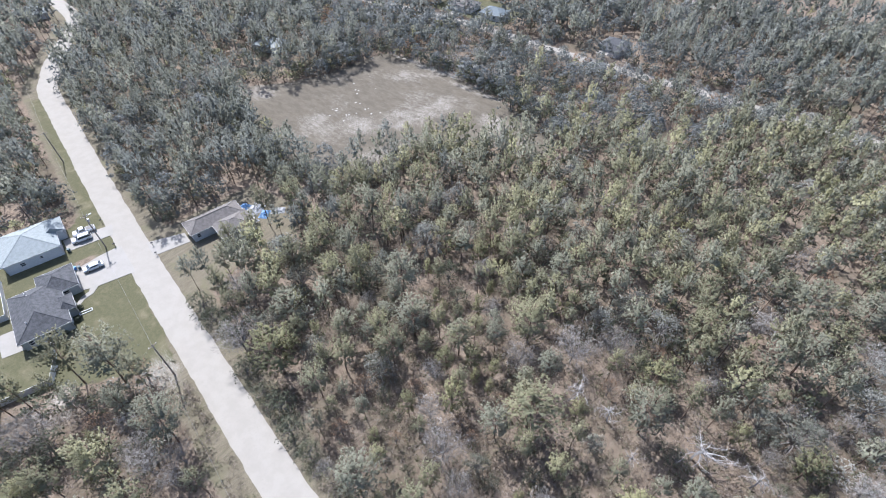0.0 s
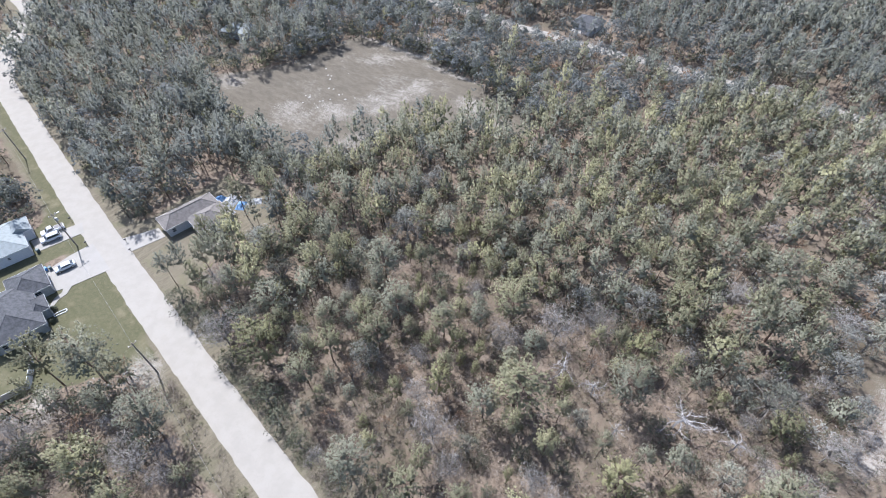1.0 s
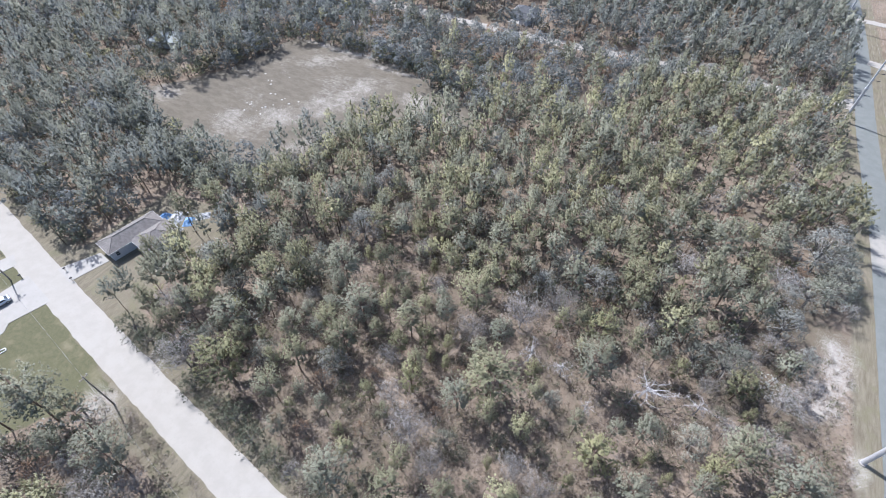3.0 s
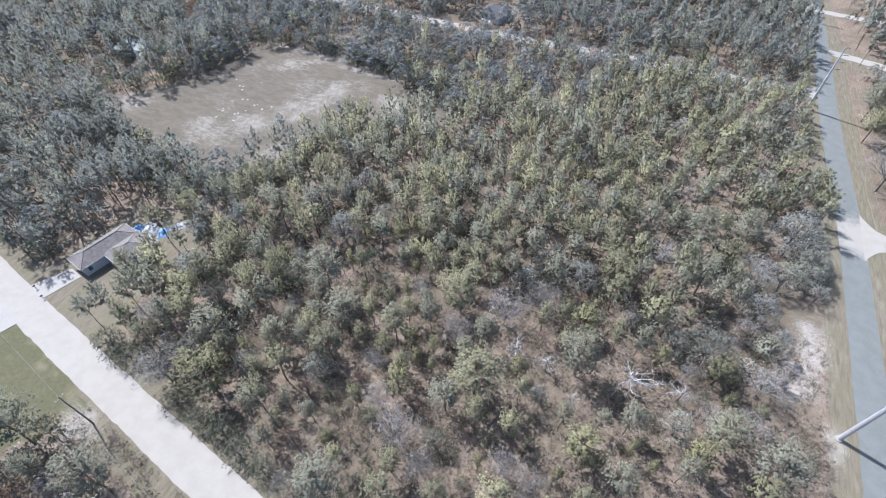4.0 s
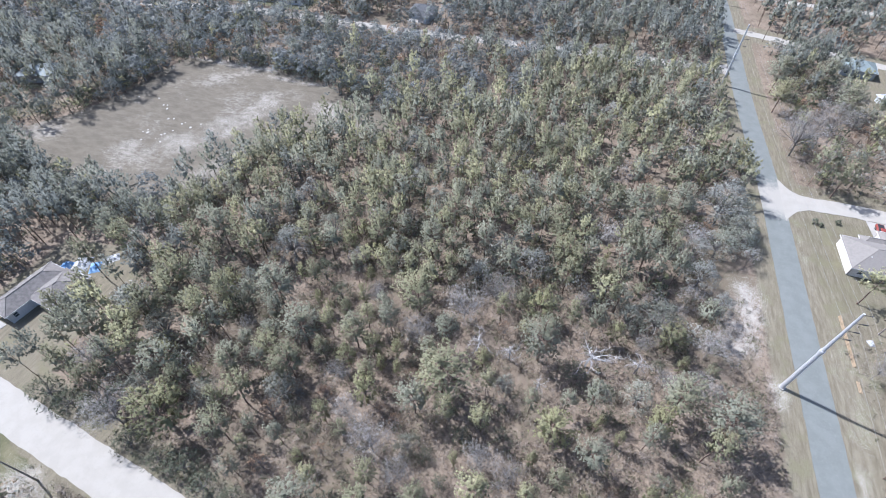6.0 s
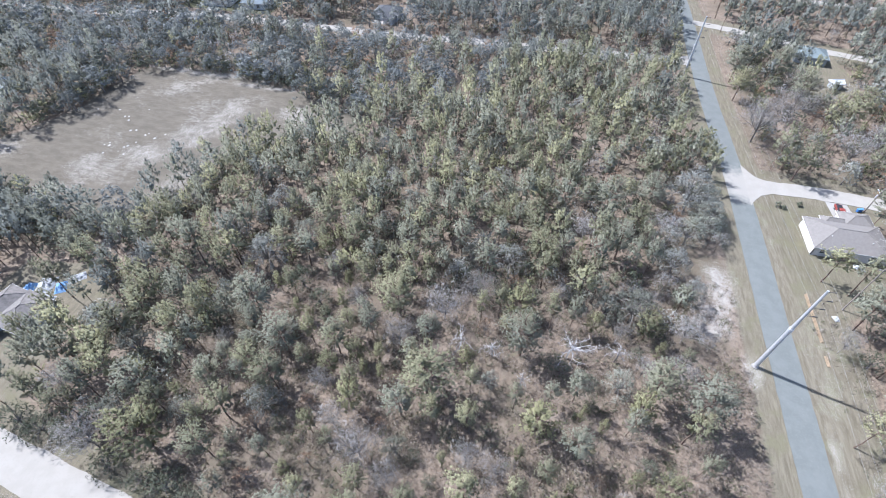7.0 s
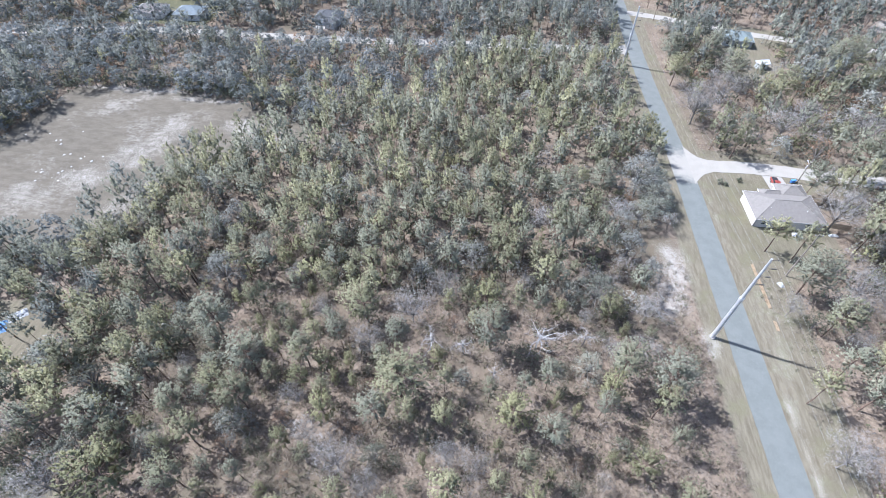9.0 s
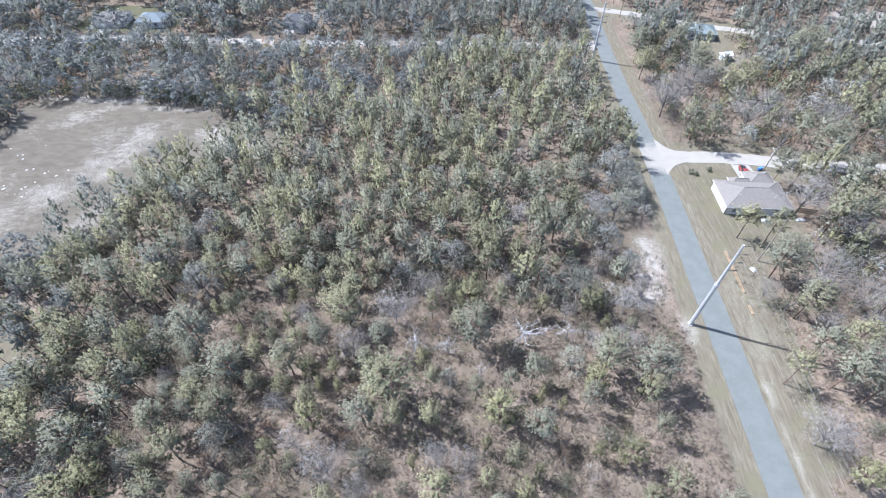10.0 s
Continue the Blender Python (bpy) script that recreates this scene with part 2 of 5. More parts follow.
PAVED = [(58, -160), (58, 60), (58, 120), (57.3, 143), (56.3, 165), (55.6, 190), (55.4, 220), (55.0, 260), (53.6, 300), (52, 340), (50, 480)]
SIDE = [(60.4, 125.3), (66, 125.3), (80, 125.6), (100, 124.0), (125, 122.4), (170, 120), (260, 118)]
FARROAD = [(52.2, 201.2), (45, 201), (20, 200), (-30, 198.5), (-80, 196.5), (-125, 197), (-165, 196), (-190, 192), (-215, 188), (-300, 180)]
FARROAD_E = [(57.6, 240.5), (63, 239), (76, 235), (96, 226.8), (104, 223.8), (120, 219.5), (134, 216.5), (160, 212), (200, 206)]
THIRD = [(200, 270), (60, 285), (17, 289), (-36, 296), (-110, 300), (-200, 296)]


def seg_dist(px, py, line, closed=False):
    pts = line + [line[0]] if closed else line
    best = np.full(np.shape(px), 1e9)
    for (ax, ay), (bx, by) in zip(pts, pts[1:]):
        dx, dy = bx - ax, by - ay
        u = np.clip(((px - ax) * dx + (py - ay) * dy) / (dx * dx + dy * dy), 0, 1)
        best = np.minimum(best, np.hypot(px - ax - u * dx, py - ay - u * dy))
    return best


def inside(px, py, poly):
    hit = np.zeros(np.shape(px), bool)
    for (ax, ay), (bx, by) in zip(poly, poly[1:] + poly[:1]):
        if ay != by:
            hit ^= ((ay > py) != (by > py)) & (px < (bx - ax) * (py - ay) / (by - ay) + ax)
    return hit


def signed(px, py, poly):
    """Metres inside (positive) or outside a polygon."""
    d = seg_dist(px, py, poly, True)
    return np.where(inside(px, py, poly), d, -d)


def soft(d, width):
    return np.clip(d / width + 0.5, 0, 1)


# ---------------------------------------------------------------- ground
def steps(lo, hi, step, reach):
    near = np.arange(lo, hi + step / 2, step)
    out = np.geomspace(8, reach, 14)
    return np.concatenate([lo - out[::-1], near, hi + out])


gx, gy = steps(-360, 200, 2.5, 2600), steps(-50, 330, 2.5, 2600)
GX, GY = np.meshgrid(gx, gy)
SAND_SPOTS = [(47.5, 83, 3.2, 7, 0.74), (45.5, 73, 3.4, 5, 0.62), (50.5, 61, 2, 4, 0.5), (-87, -14.5, 4.5, 3.5, 0.62), (-78.5, 2.6, 4.2, 3.2, 0.62), (-99, 33, 3, 3, 0.5), (-101, 80, 4, 10, 0.5), (-104, 66, 2.5, 8, 0.55), (-82, 128, 5, 4, 0.5), (-128, 148, 22, 2.0, 0.6), (-104, 143, 12, 1.6, 0.55), (67.5, 72, 2.2, 9, 0.30), (63.5, 62, 1.2, 14, 0.34), (62.2, 36, 0.6, 14, 0.5), (63.2, 98, 0.7, 14, 0.4), (54.2, 45, 0.5, 20, 0.36), (-119, 97, 6, 5, 0.48), (-111, 109, 5, 6, 0.48), (-105, 122, 4, 7, 0.46), (-131, 88, 6, 4, 0.40)]


def ground_cover(x, y):
    road = np.minimum(seg_dist(x, y, DIRT) - 4, np.minimum(seg_dist(x, y, PAVED) - 3, np.minimum(seg_dist(x, y, SIDE) - 3.2, seg_dist(x, y, FARROAD_E) - 3)))
    verge = np.where(road < 9, soft(5.0 - road, 4), 0) * 0.95
    verge = np.maximum(verge, soft(signed(x, y, [(61, 30), (72, 30), (76, 80), (92, 90), (92, 122), (61, 122)]), 5) * 0.8)
    verge = np.maximum(verge, soft(signed(x, y, LOT_A), 4) * 0.8)
    verge = np.maximum(verge, soft(signed(x, y, LOT_E), 6) * 0.7)
    field = soft(signed(x, y, FIELD), 5)
    lawn = np.maximum(soft(signed(x, y, LAWN_C), 1.2), soft(signed(x, y, LAWN_D), 1.2))
    lawn = np.maximum(lawn, soft(signed(x, y, LAWN_B), 4) * 0.47)
    lawn = np.maximum(lawn, soft(signed(x, y, LOT_F), 3))
    lawn = np.maximum(lawn, soft(signed(x, y, CLEAR_W), 3) * 0.5)
    south = (x < -96) & (x > -230) & (y < -0.155 * x - 0.6)
    lawn = np.maximum(lawn, np.where(south, soft(9 - seg_dist(x, y, DIRT), 5) * 0.62, 0))
    sand = np.zeros_like(x)
    for cx, cy, rx, ry, most in SAND_SPOTS:
        sand = np.maximum(sand, np.clip(0.85 - 0.38 * np.hypot((x - cx) / rx, (y - cy) / ry), 0, most))
    far = np.minimum(seg_dist(x, y, FARROAD) - 3, seg_dist(x, y, THIRD) - 2.5)
    sand = np.maximum(sand, soft(0.5 - far, 3) * 0.6)
    sand = np.maximum(sand, soft(signed(x, y, CLEAR_E), 4) * 0.6)
    return {"verge": verge, "field": field, "lawn": lawn, "sand": sand}


def relief(x, y):
    """Gentle unevenness of the ground, none under roads and houses."""
    d = np.minimum(np.minimum(seg_dist(x, y, DIRT), seg_dist(x, y, PAVED)), np.minimum(seg_dist(x, y, SIDE), np.minimum(seg_dist(x, y, FARROAD), seg_dist(x, y, FARROAD_E))))
    d = np.minimum(d, seg_dist(x, y, THIRD))
    for lot in (LAWN_C, LAWN_D, LAWN_B, LOT_A, LOT_F, LOT_H, LOT_I, LOT_E):
        d = np.minimum(d, -signed(x, y, lot) + 4)
    k = np.clip((d - 5) / 6, 0, 1)
    return k * (0.12 * np.sin(x * 0.31 + 1.3 * np.sin(y * 0.17)) + 0.10 * np.sin(y * 0.37 + 1.1 * np.sin(x * 0.23)))


def build_ground():
    z = relief(GX, GY) * (np.abs(GX) < 420)
    ny, nx = GX.shape
    idx = np.arange(ny * nx).reshape(ny, nx)
    faces = np.stack([idx[:-1, :-1], idx[:-1, 1:], idx[1:, 1:], idx[1:, :-1]], -1).reshape(-1, 4)
    me = mesh_of("ground", np.stack([GX, GY, z], -1).reshape(-1, 3), faces, [M_GROUND])
    for name, w in ground_cover(GX, GY).items():
        a = me.attributes.new(name, "FLOAT", "POINT")
        a.data.foreach_set("value", w.ravel().astype(np.float32))
    me.polygons.foreach_set("use_smooth", np.ones(len(me.polygons), bool))
    tagged(new("ground", me), "leaf-littered sandy woodland ground with dry grass and bare sand", "ground", kind="structure")


def resample(line, step):
    pts = [Vector(p) for p in line]
    out = []
    for i in range(len(pts) - 1):
        p0, p1, p2, p3 = pts[max(i - 1, 0)], pts[i], pts[i + 1], pts[min(i + 2, len(pts) - 1)]
        n = max(1, int((p2 - p1).length / step))
        for j in range(n):
            t = j / n
            out.append(0.5 * (2 * p1 + (p2 - p0) * t + (2 * p0 - 5 * p1 + 4 * p2 - p3) * t * t + (3 * p1 - p0 - 3 * p2 + p3) * t ** 3))
    out.append(pts[-1])
    return out


def build_road(name, line, half, z, material, ragged, label, flare=None, kind="structure"):
    """A road bed with crown, thickness and uneven edges."""
    pts = resample(line, 1.2)
    rows, n = [], len(pts)
    for i, p in enumerate(pts):
        d = (pts[min(i + 1, n - 1)] - pts[max(i - 1, 0)]).normalized()
        side = Vector((-d.y, d.x))
        grow = flare(p.x, p.y) if flare else 0.0
        a = half + grow + ragged * (noise.noise((p.x * 0.35, p.y * 0.35, 3.1)) + 0.6 * noise.noise((p.x * 1.3, p.y * 1.3, 7.7)))
        b = half + grow + ragged * (noise.noise((p.x * 0.35, p.y * 0.35, 11.9)) + 0.6 * noise.noise((p.x * 1.3, p.y * 1.3, 17.3)))
        for w, h in ((a, -0.25), (a, z), (a * 0.5, z + 0.03), (0, z + 0.05), (-b * 0.5, z + 0.03), (-b, z), (-b, -0.25)):
            rows.append((p.x + side.x * w, p.y + side.y * w, h))
    k = 7
    faces = [(i * k + j, (i + 1) * k + j, (i + 1) * k + j + 1, i * k + j + 1) for i in range(n - 1) for j in range(k - 1)]
    me = mesh_of(name, rows, faces, [material])
    bm = bmesh.new()
    bm.from_mesh(me)
    bmesh.ops.recalc_face_normals(bm, faces=bm.faces)
    if bm.faces[2].normal.z < 0:
        bmesh.ops.reverse_faces(bm, faces=bm.faces)
    bm.to_mesh(me)
    bm.free()
    return tagged(new(name, me), label, "road", kind=kind)


build_ground()
build_road("road", PAVED, 3.05, 0.06, M_ASPHALT, 0.12, "blue-grey worn asphalt country road without markings")
build_road("road", DIRT, 3.6, 0.07, M_SANDROAD, 0.28, "wide bleached white lime-rock dirt road")
build_road("road", SIDE, 2.9, 0.085, M_SANDROAD, 0.35, "white dirt side road joining the asphalt",
           flare=lambda x, y: 6.5 * max(0, (68 - x) / 7.6) ** 2.4 if x < 68 else 0)
build_road("road", FARROAD, 2.9, 0.08, M_SANDROAD, 0.6, "pale sandy road between the woods",
           flare=lambda x, y: 4.0 * max(0, (x - 46) / 8.6) ** 2.2 if x > 46 else 0)
build_road("road", FARROAD_E, 2.6, 0.08, M_SANDROAD, 0.5, "pale sandy road beyond the far house")
build_road("road", THIRD, 2.4, 0.08, M_SANDROAD, 0.7, "distant pale sandy road through the woods")

# ---------------------------------------------------------------- trees
RNG = np.random.default_rng(7)


def tubes_np(segments, sides=5):
    """Tapered limbs: rows of (p, q, r0, r1)."""
    V, Fc = [], []
    ang = np.arange(sides) * 2 * np.pi / sides
    for n, (p, q, r0, r1) in enumerate(segments):
        p, q = np.array(p, float), np.array(q, float)
        d = (q - p) / (np.linalg.norm(q - p) + 1e-9)
        u = np.cross(d, (0.3, 0.9, 0.2))
        u /= np.linalg.norm(u) + 1e-9
        v = np.cross(d, u)
        o = n * 2 * sides
        ring = np.cos(ang)[:, None] * u + np.sin(ang)[:, None] * v
        V.append(np.concatenate([p + ring * r0, q + ring * r1]))
        for i in range(sides):
            j = (i + 1) % sides
            Fc += [(o + i, o + j, o + sides + j), (o + i, o + sides + j, o + sides + i)]
    return np.concatenate(V), np.array(Fc)


def unit(v):
    return v / (np.linalg.norm(v, axis=-1, keepdims=True) + 1e-9)


def sprays(centres, length, width, rng, per, up=0.25, out=None, ends=0.3):
    """Pointed leaf sprays round each centre: triangles, faces and soft normals. Those of a clump face out of it."""
    c = np.repeat(np.asarray(centres, float), per, 0)
    r = rng.normal(size=c.shape)
    if out is None:
        d = r
        d[:, 2] += up
        soft = unit(rng.normal(size=c.shape) * 0.5 + (0, 0, 1))
    else:
        soft = np.repeat(out, per, 0)
        n = soft + rng.normal(size=c.shape) * 0.35 + (0, 0, 0.4)
        d = unit(np.cross(n, r)) + soft * ends
        soft = unit(soft + rng.normal(size=c.shape) * 0.15)
    d = unit(d)
    s = unit(np.cross(d, rng.normal(size=c.shape) if out is None else soft + rng.normal(size=c.shape) * 0.4))
    L = length * rng.uniform(0.6, 1.3, (len(c), 1))
    W = width * rng.uniform(0.6, 1.3, (len(c), 1))
    c = c + rng.normal(size=c.shape) * length * 0.22
    tri = np.stack([c - d * L * 0.5, c + d * L * 0.35 + s * W, c + d * L * 0.5 - s * W], 1)
    face = np.arange(len(c) * 3).reshape(-1, 3)
    turned = np.einsum("ij,ij->i", np.cross(tri[:, 1] - tri[:, 0], tri[:, 2] - tri[:, 0]), soft) < 0
    face[turned] = face[turned][:, ::-1]
    return tri.reshape(-1, 3), face, np.repeat(soft, 3, 0)


def puffs(rng, centres, radii, count, heart, crown=0.4, deep=0.88):
    """Points on the rounded tops of leaf clumps, and the way out of each clump and of the whole crown."""
    centres = np.asarray(centres)
    p = rng.normal(size=(len(centres), count, 3))
    p[:, :, 2] = np.abs(p[:, :, 2]) * 0.9 - 0.35
    p = unit(p)
    pts = centres[:, None, :] + p * np.asarray(radii)[:, None, None] * rng.uniform(deep, 1.06, (len(centres), count, 1)) * (1, 1, 0.8)
    out = unit(p + unit(centres - heart)[:, None, :] * crown + (0, 0, 0.32))
    return pts.reshape(-1, 3), out.reshape(-1, 3)


def joined(a, b):
    return np.concatenate([a[0], b[0]]), np.concatenate([a[1], b[1] + len(a[0])]), np.concatenate([a[2], b[2]])


def needles(centres, heart, leaf, width, per, rng, crown=0.9):
    """Needle tufts: pointed sprays that burst from each centre, with soft normals."""
    c = np.repeat(np.asarray(centres), per, 0)
    d = unit(unit(c - heart) * 0.55 + rng.normal(size=c.shape) * 0.62 + (0, 0, 0.2))
    soft = unit(d * 0.2 + unit(c - heart) * crown + (0, 0, 0.25))
    s = unit(np.cross(d, soft + rng.normal(size=c.shape) * 0.5))
    L = leaf * rng.uniform(0.65, 1.25, (len(c), 1))
    W = width * rng.uniform(0.6, 1.3, (len(c), 1)) * 0.5
    c = c - d * L * 0.25
    tri = np.stack([c - s * W, c + s * W, c + d * L], 1)
    face = np.arange(len(c) * 3).reshape(-1, 3)
    turned = np.einsum("ij,ij->i", np.cross(tri[:, 1] - tri[:, 0], tri[:, 2] - tri[:, 0]), soft) < 0
    face[turned] = face[turned][:, ::-1]
    return tri.reshape(-1, 3), face, np.repeat(soft, 3, 0)


def pine_shape(rng, height=12.5, radius=3.6, base=0.42, boughs=29, tufts=10, per=11, leaf=0.42, width=0.16, sides=4, limbs=True, slim=0.0):
    """Trunk with rising boughs in an uneven crown, each bough ending in separate needle tufts."""
    lean = rng.normal(size=2) * 0.35
    lop = rng.uniform(0, 6.28)
    segs, last = [], np.zeros(3)
    for i in range(1, 6):
        f = i / 5
        nxt = np.array([lean[0] * f ** 1.5 + rng.normal() * 0.08, lean[1] * f ** 1.5 + rng.normal() * 0.08, height * 0.93 * f])
        segs.append((last, nxt, 0.17 * (1.06 - (i - 1) / 5), 0.17 * (1.06 - f)))
        last = nxt
    centres = []
    for b in range(boughs):
        g = (b + rng.uniform(0, 1)) / boughs
        f = base + (0.97 - base) * g
        a = b * 2.399 + rng.uniform(-0.6, 0.6)
        dome = max(0.0, 1 - g ** 2.8) ** 0.6
        cone = (1 - g) ** 0.7
        reach = radius * min(1.0, 0.55 + 1.8 * g) * (dome * (1 - slim) + cone * slim) * (rng.uniform(0.78, 1.08) if b % 6 else 0.5) * (1 + 0.14 * math.cos(a - lop))
        tip = np.array([math.cos(a) * reach + lean[0] * f, math.sin(a) * reach + lean[1] * f, height * f + reach * rng.uniform(0.05, 0.4)])
        root = np.array([lean[0] * f, lean[1] * f, height * f - 0.25])
        if limbs:
            segs.append((root, tip, 0.05, 0.015))
        across = np.array([-math.sin(a), math.cos(a), 0.0])
        for k in range(tufts):
            t = rng.uniform(0.6, 1.0) if k else 1.0
            centres.append(root + (tip - root) * t + across * rng.normal() * (0.2 + 0.17 * reach) + (0, 0, rng.normal() * 0.22))
    for k in range(4):
        centres.append(last + (rng.normal() * 0.35, rng.normal() * 0.35, 0.1 - 0.2 * k))
    heart = np.array([lean[0] * 0.6, lean[1] * 0.6, height * (base + (1 - base) * 0.2)])
    centres = np.array(centres)
    inner = heart + (centres - heart) * rng.uniform(0.6, 0.85, (len(centres), 1))
    return tubes_np(segs, sides), joined(needles(centres, heart, leaf, width, per, rng), needles(inner, heart, leaf * 1.2, width * 2.4, max(1, per // 5), rng))


def oak_shape(rng, height=8.5, radius=4.2, lobes=54, leaves=15, per=4, leaf=0.25, limbs=True):
    """Short forked trunk and a broad uneven crown of many small leaf masses."""
    segs = [((0, 0, 0), (0.1, 0.1, height * 0.28), 0.28, 0.2)]
    centres, radii = [], []
    swell = rng.uniform(0, 6.28, 3)
    for k in range(lobes):
        a = k * 2.399 + rng.uniform(-0.4, 0.4)
        bulge = 1 + 0.13 * math.sin(2 * a + swell[0]) + 0.1 * math.sin(3 * a + swell[1]) + 0.08 * math.sin(5 * a + swell[2])
        q = math.sqrt((k + 0.5) / lobes)
        rr = radius * q * 0.88 * bulge
        z = height * (0.9 - 0.62 * q ** 2.4 + rng.uniform(-0.1, 0.07))
        c = np.array([math.cos(a) * rr, math.sin(a) * rr, z])
        if limbs and k % 3 == 0:
            mid = np.array([c[0] * 0.45, c[1] * 0.45, height * 0.45])
            segs += [((0.1, 0.1, height * 0.27), mid, 0.12, 0.07), (mid, c, 0.07, 0.02)]
        centres.append(c)
        radii.append(radius * rng.uniform(0.13, 0.24) * (54 / lobes) ** 0.4)
    heart = np.array([0, 0, height * 0.4])
    pts, out = puffs(rng, centres, radii, leaves, heart, 0.35, 0.6)
    outer = sprays(pts, leaf, leaf * 0.24, rng, per, 0.15, out, 0.4)
    pts, out = puffs(rng, centres, np.array(radii) * 0.75, leaves // 2, heart, 0.35, 0.6)
    return tubes_np(segs, 5 if limbs else 3), joined(outer, sprays(pts, leaf * 1.2, leaf * 0.32, rng, 1, 0.3, out, 0.1))


def bare_shape(rng, height=8.0, radius=3.6, arms=16, twigs=40, per=3, leaf=0.55, thick=0.65, fine=0.026, forks=4):
    """A leafless tree: forked limbs that end in a rounded haze of fine twigs."""
    top = np.array([rng.normal() * 0.2, rng.normal() * 0.2, height * 0.4])
    segs, centres = [((0, 0, 0), top, 0.15 * thick, 0.11 * thick)], []
    for k in range(arms):
        a = k * 2.399 + rng.uniform(-0.5, 0.5)
        r = radius * math.sqrt((k + 0.5) / arms) * 0.85
        tip = np.array([math.cos(a) * r, math.sin(a) * r, height * (0.9 - 0.32 * (r / radius) ** 2 + rng.uniform(-0.08, 0.06))])
        root = top * rng.uniform(0.6, 1.0)
        mid = root * 0.5 + tip * 0.5 + rng.normal(size=3) * 0.3
        segs += [(root, mid, 0.07 * thick, 0.05 * thick), (mid, tip, 0.05 * thick, 0.015 * thick)]
        centres.append(tip)
        for j in range(forks):
            s0 = mid + (tip - mid) * rng.uniform(0, 0.8)
            t2 = s0 + (tip - mid) * 0.3 + rng.normal(size=3) * (0.6, 0.6, 0.35)
            t3 = t2 + (t2 - s0) * 0.3 + rng.normal(size=3) * 0.35
            segs += [(s0, t2, 0.03 * thick, 0.018 * thick), (t2, t3, 0.018 * thick, 0.006 * thick)]
            if j == 0:
                centres.append(t2)
    pts, out = puffs(rng, centres, np.full(len(centres), 0.28 * radius), twigs // 2, np.array([0, 0, height * 0.45]))
    return tubes_np(segs, 3), sprays(pts, leaf, fine, rng, per, 0.5, out, 0.9)


def dead_shape(rng, height=9.5, radius=4.0, arms=11, steps=8, side=2):
    """A dead tree: crooked limbs that fork and droop, with short broken branchlets."""
    top = np.array([rng.normal() * 0.3, rng.normal() * 0.3, height * 0.5])
    segs, tips = [((0, 0, 0), top * 0.5 + (0.15, -0.1, 0), 0.19, 0.16), (top * 0.5 + (0.15, -0.1, 0), top, 0.16, 0.13)], []

    def wander(p, d, r, n, step, forked):
        for i in range(n):
            d = unit(d + rng.normal(size=3) * (0.45, 0.45, 0.32) - (0, 0, 0.04))
            q = p + d * step * rng.uniform(0.7, 1.2)
            r1 = r * 0.82
            segs.append((p, q, r, r1))
            if forked:
                for _ in range(side):
                    wander(q, unit(d + rng.normal(size=3) * (0.9, 0.9, 0.5)), r1 * 0.6, rng.integers(2, 4), step * 0.6, False)
            p, r = q, r1
        tips.append(p)

    for k in range(arms):
        a = k * 2.399 + rng.uniform(-0.5, 0.5)
        d = unit(np.array([math.cos(a), math.sin(a), rng.uniform(-0.1, 0.8)]))
        wander(top * rng.uniform(0.65, 1.0), d, 0.075, steps, radius / steps * rng.uniform(0.85, 1.3), True)
    return tubes_np(segs, 3), sprays(np.array(tips), 0.6, 0.02, rng, 4, 0.1)


# name: category words, label, leaf, bark, mesh radius, height from crown radius
KIND = {
    "pine_tree": ("slender pine with a bare trunk and an olive-green tufted crown", M_PINE, M_BARK, 3.6, lambda r: 8.5 + 1.1 * r),
    "young_pine": ("young yellow-green pine with a bushy light crown", M_YOUNG, M_BARK, 3.6, lambda r: 6.0 + 1.2 * r),
    "oak_tree": ("broad scrub oak with a dense grey-green rounded crown", M_OAK, M_GREYBARK, 4.2, lambda r: 3.0 + 1.3 * r),
    "evergreen_bush": ("low dark evergreen bush on leaf litter", M_DARKOAK, M_GREYBARK, 4.2, lambda r: 1.2 + 1.2 * r),
    "brown_oak": ("small oak with withered russet-brown leaves", M_BROWN, M_GREYBARK, 4.2, lambda r: 4.0 + 1.2 * r),
    "bare_tree": ("leafless grey tree with a haze of fine twigs", M_TWIG, M_GREYBARK, 3.6, lambda r: 4.0 + 1.2 * r),
    "dead_tree": ("dead tree with bleached crooked limbs and no leaves", M_PALEWOOD, M_PALEWOOD, 4.0, lambda r: 6.0 + 0.9 * r),
}


def shapes(make, count, seed, **k):
    return [make(np.random.default_rng(seed + i), **k) for i in range(count)]


NEAR = {
    "pine_tree": shapes(pine_shape, 6, 100) + shapes(pine_shape, 4, 120, slim=0.3, base=0.46, boughs=22, tufts=9),
    "young_pine": shapes(pine_shape, 4, 150, base=0.24, height=9.0, boughs=25, tufts=9, slim=0.1),
    "oak_tree": shapes(oak_shape, 6, 200),
    "evergreen_bush": shapes(oak_shape, 4, 250, height=5.5, lobes=30, leaves=12, per=4, leaf=0.34),
    "brown_oak": shapes(oak_shape, 3, 280, lobes=36, leaves=9),
    "bare_tree": shapes(bare_shape, 6, 300),
    "dead_tree": shapes(dead_shape, 4, 350),
}
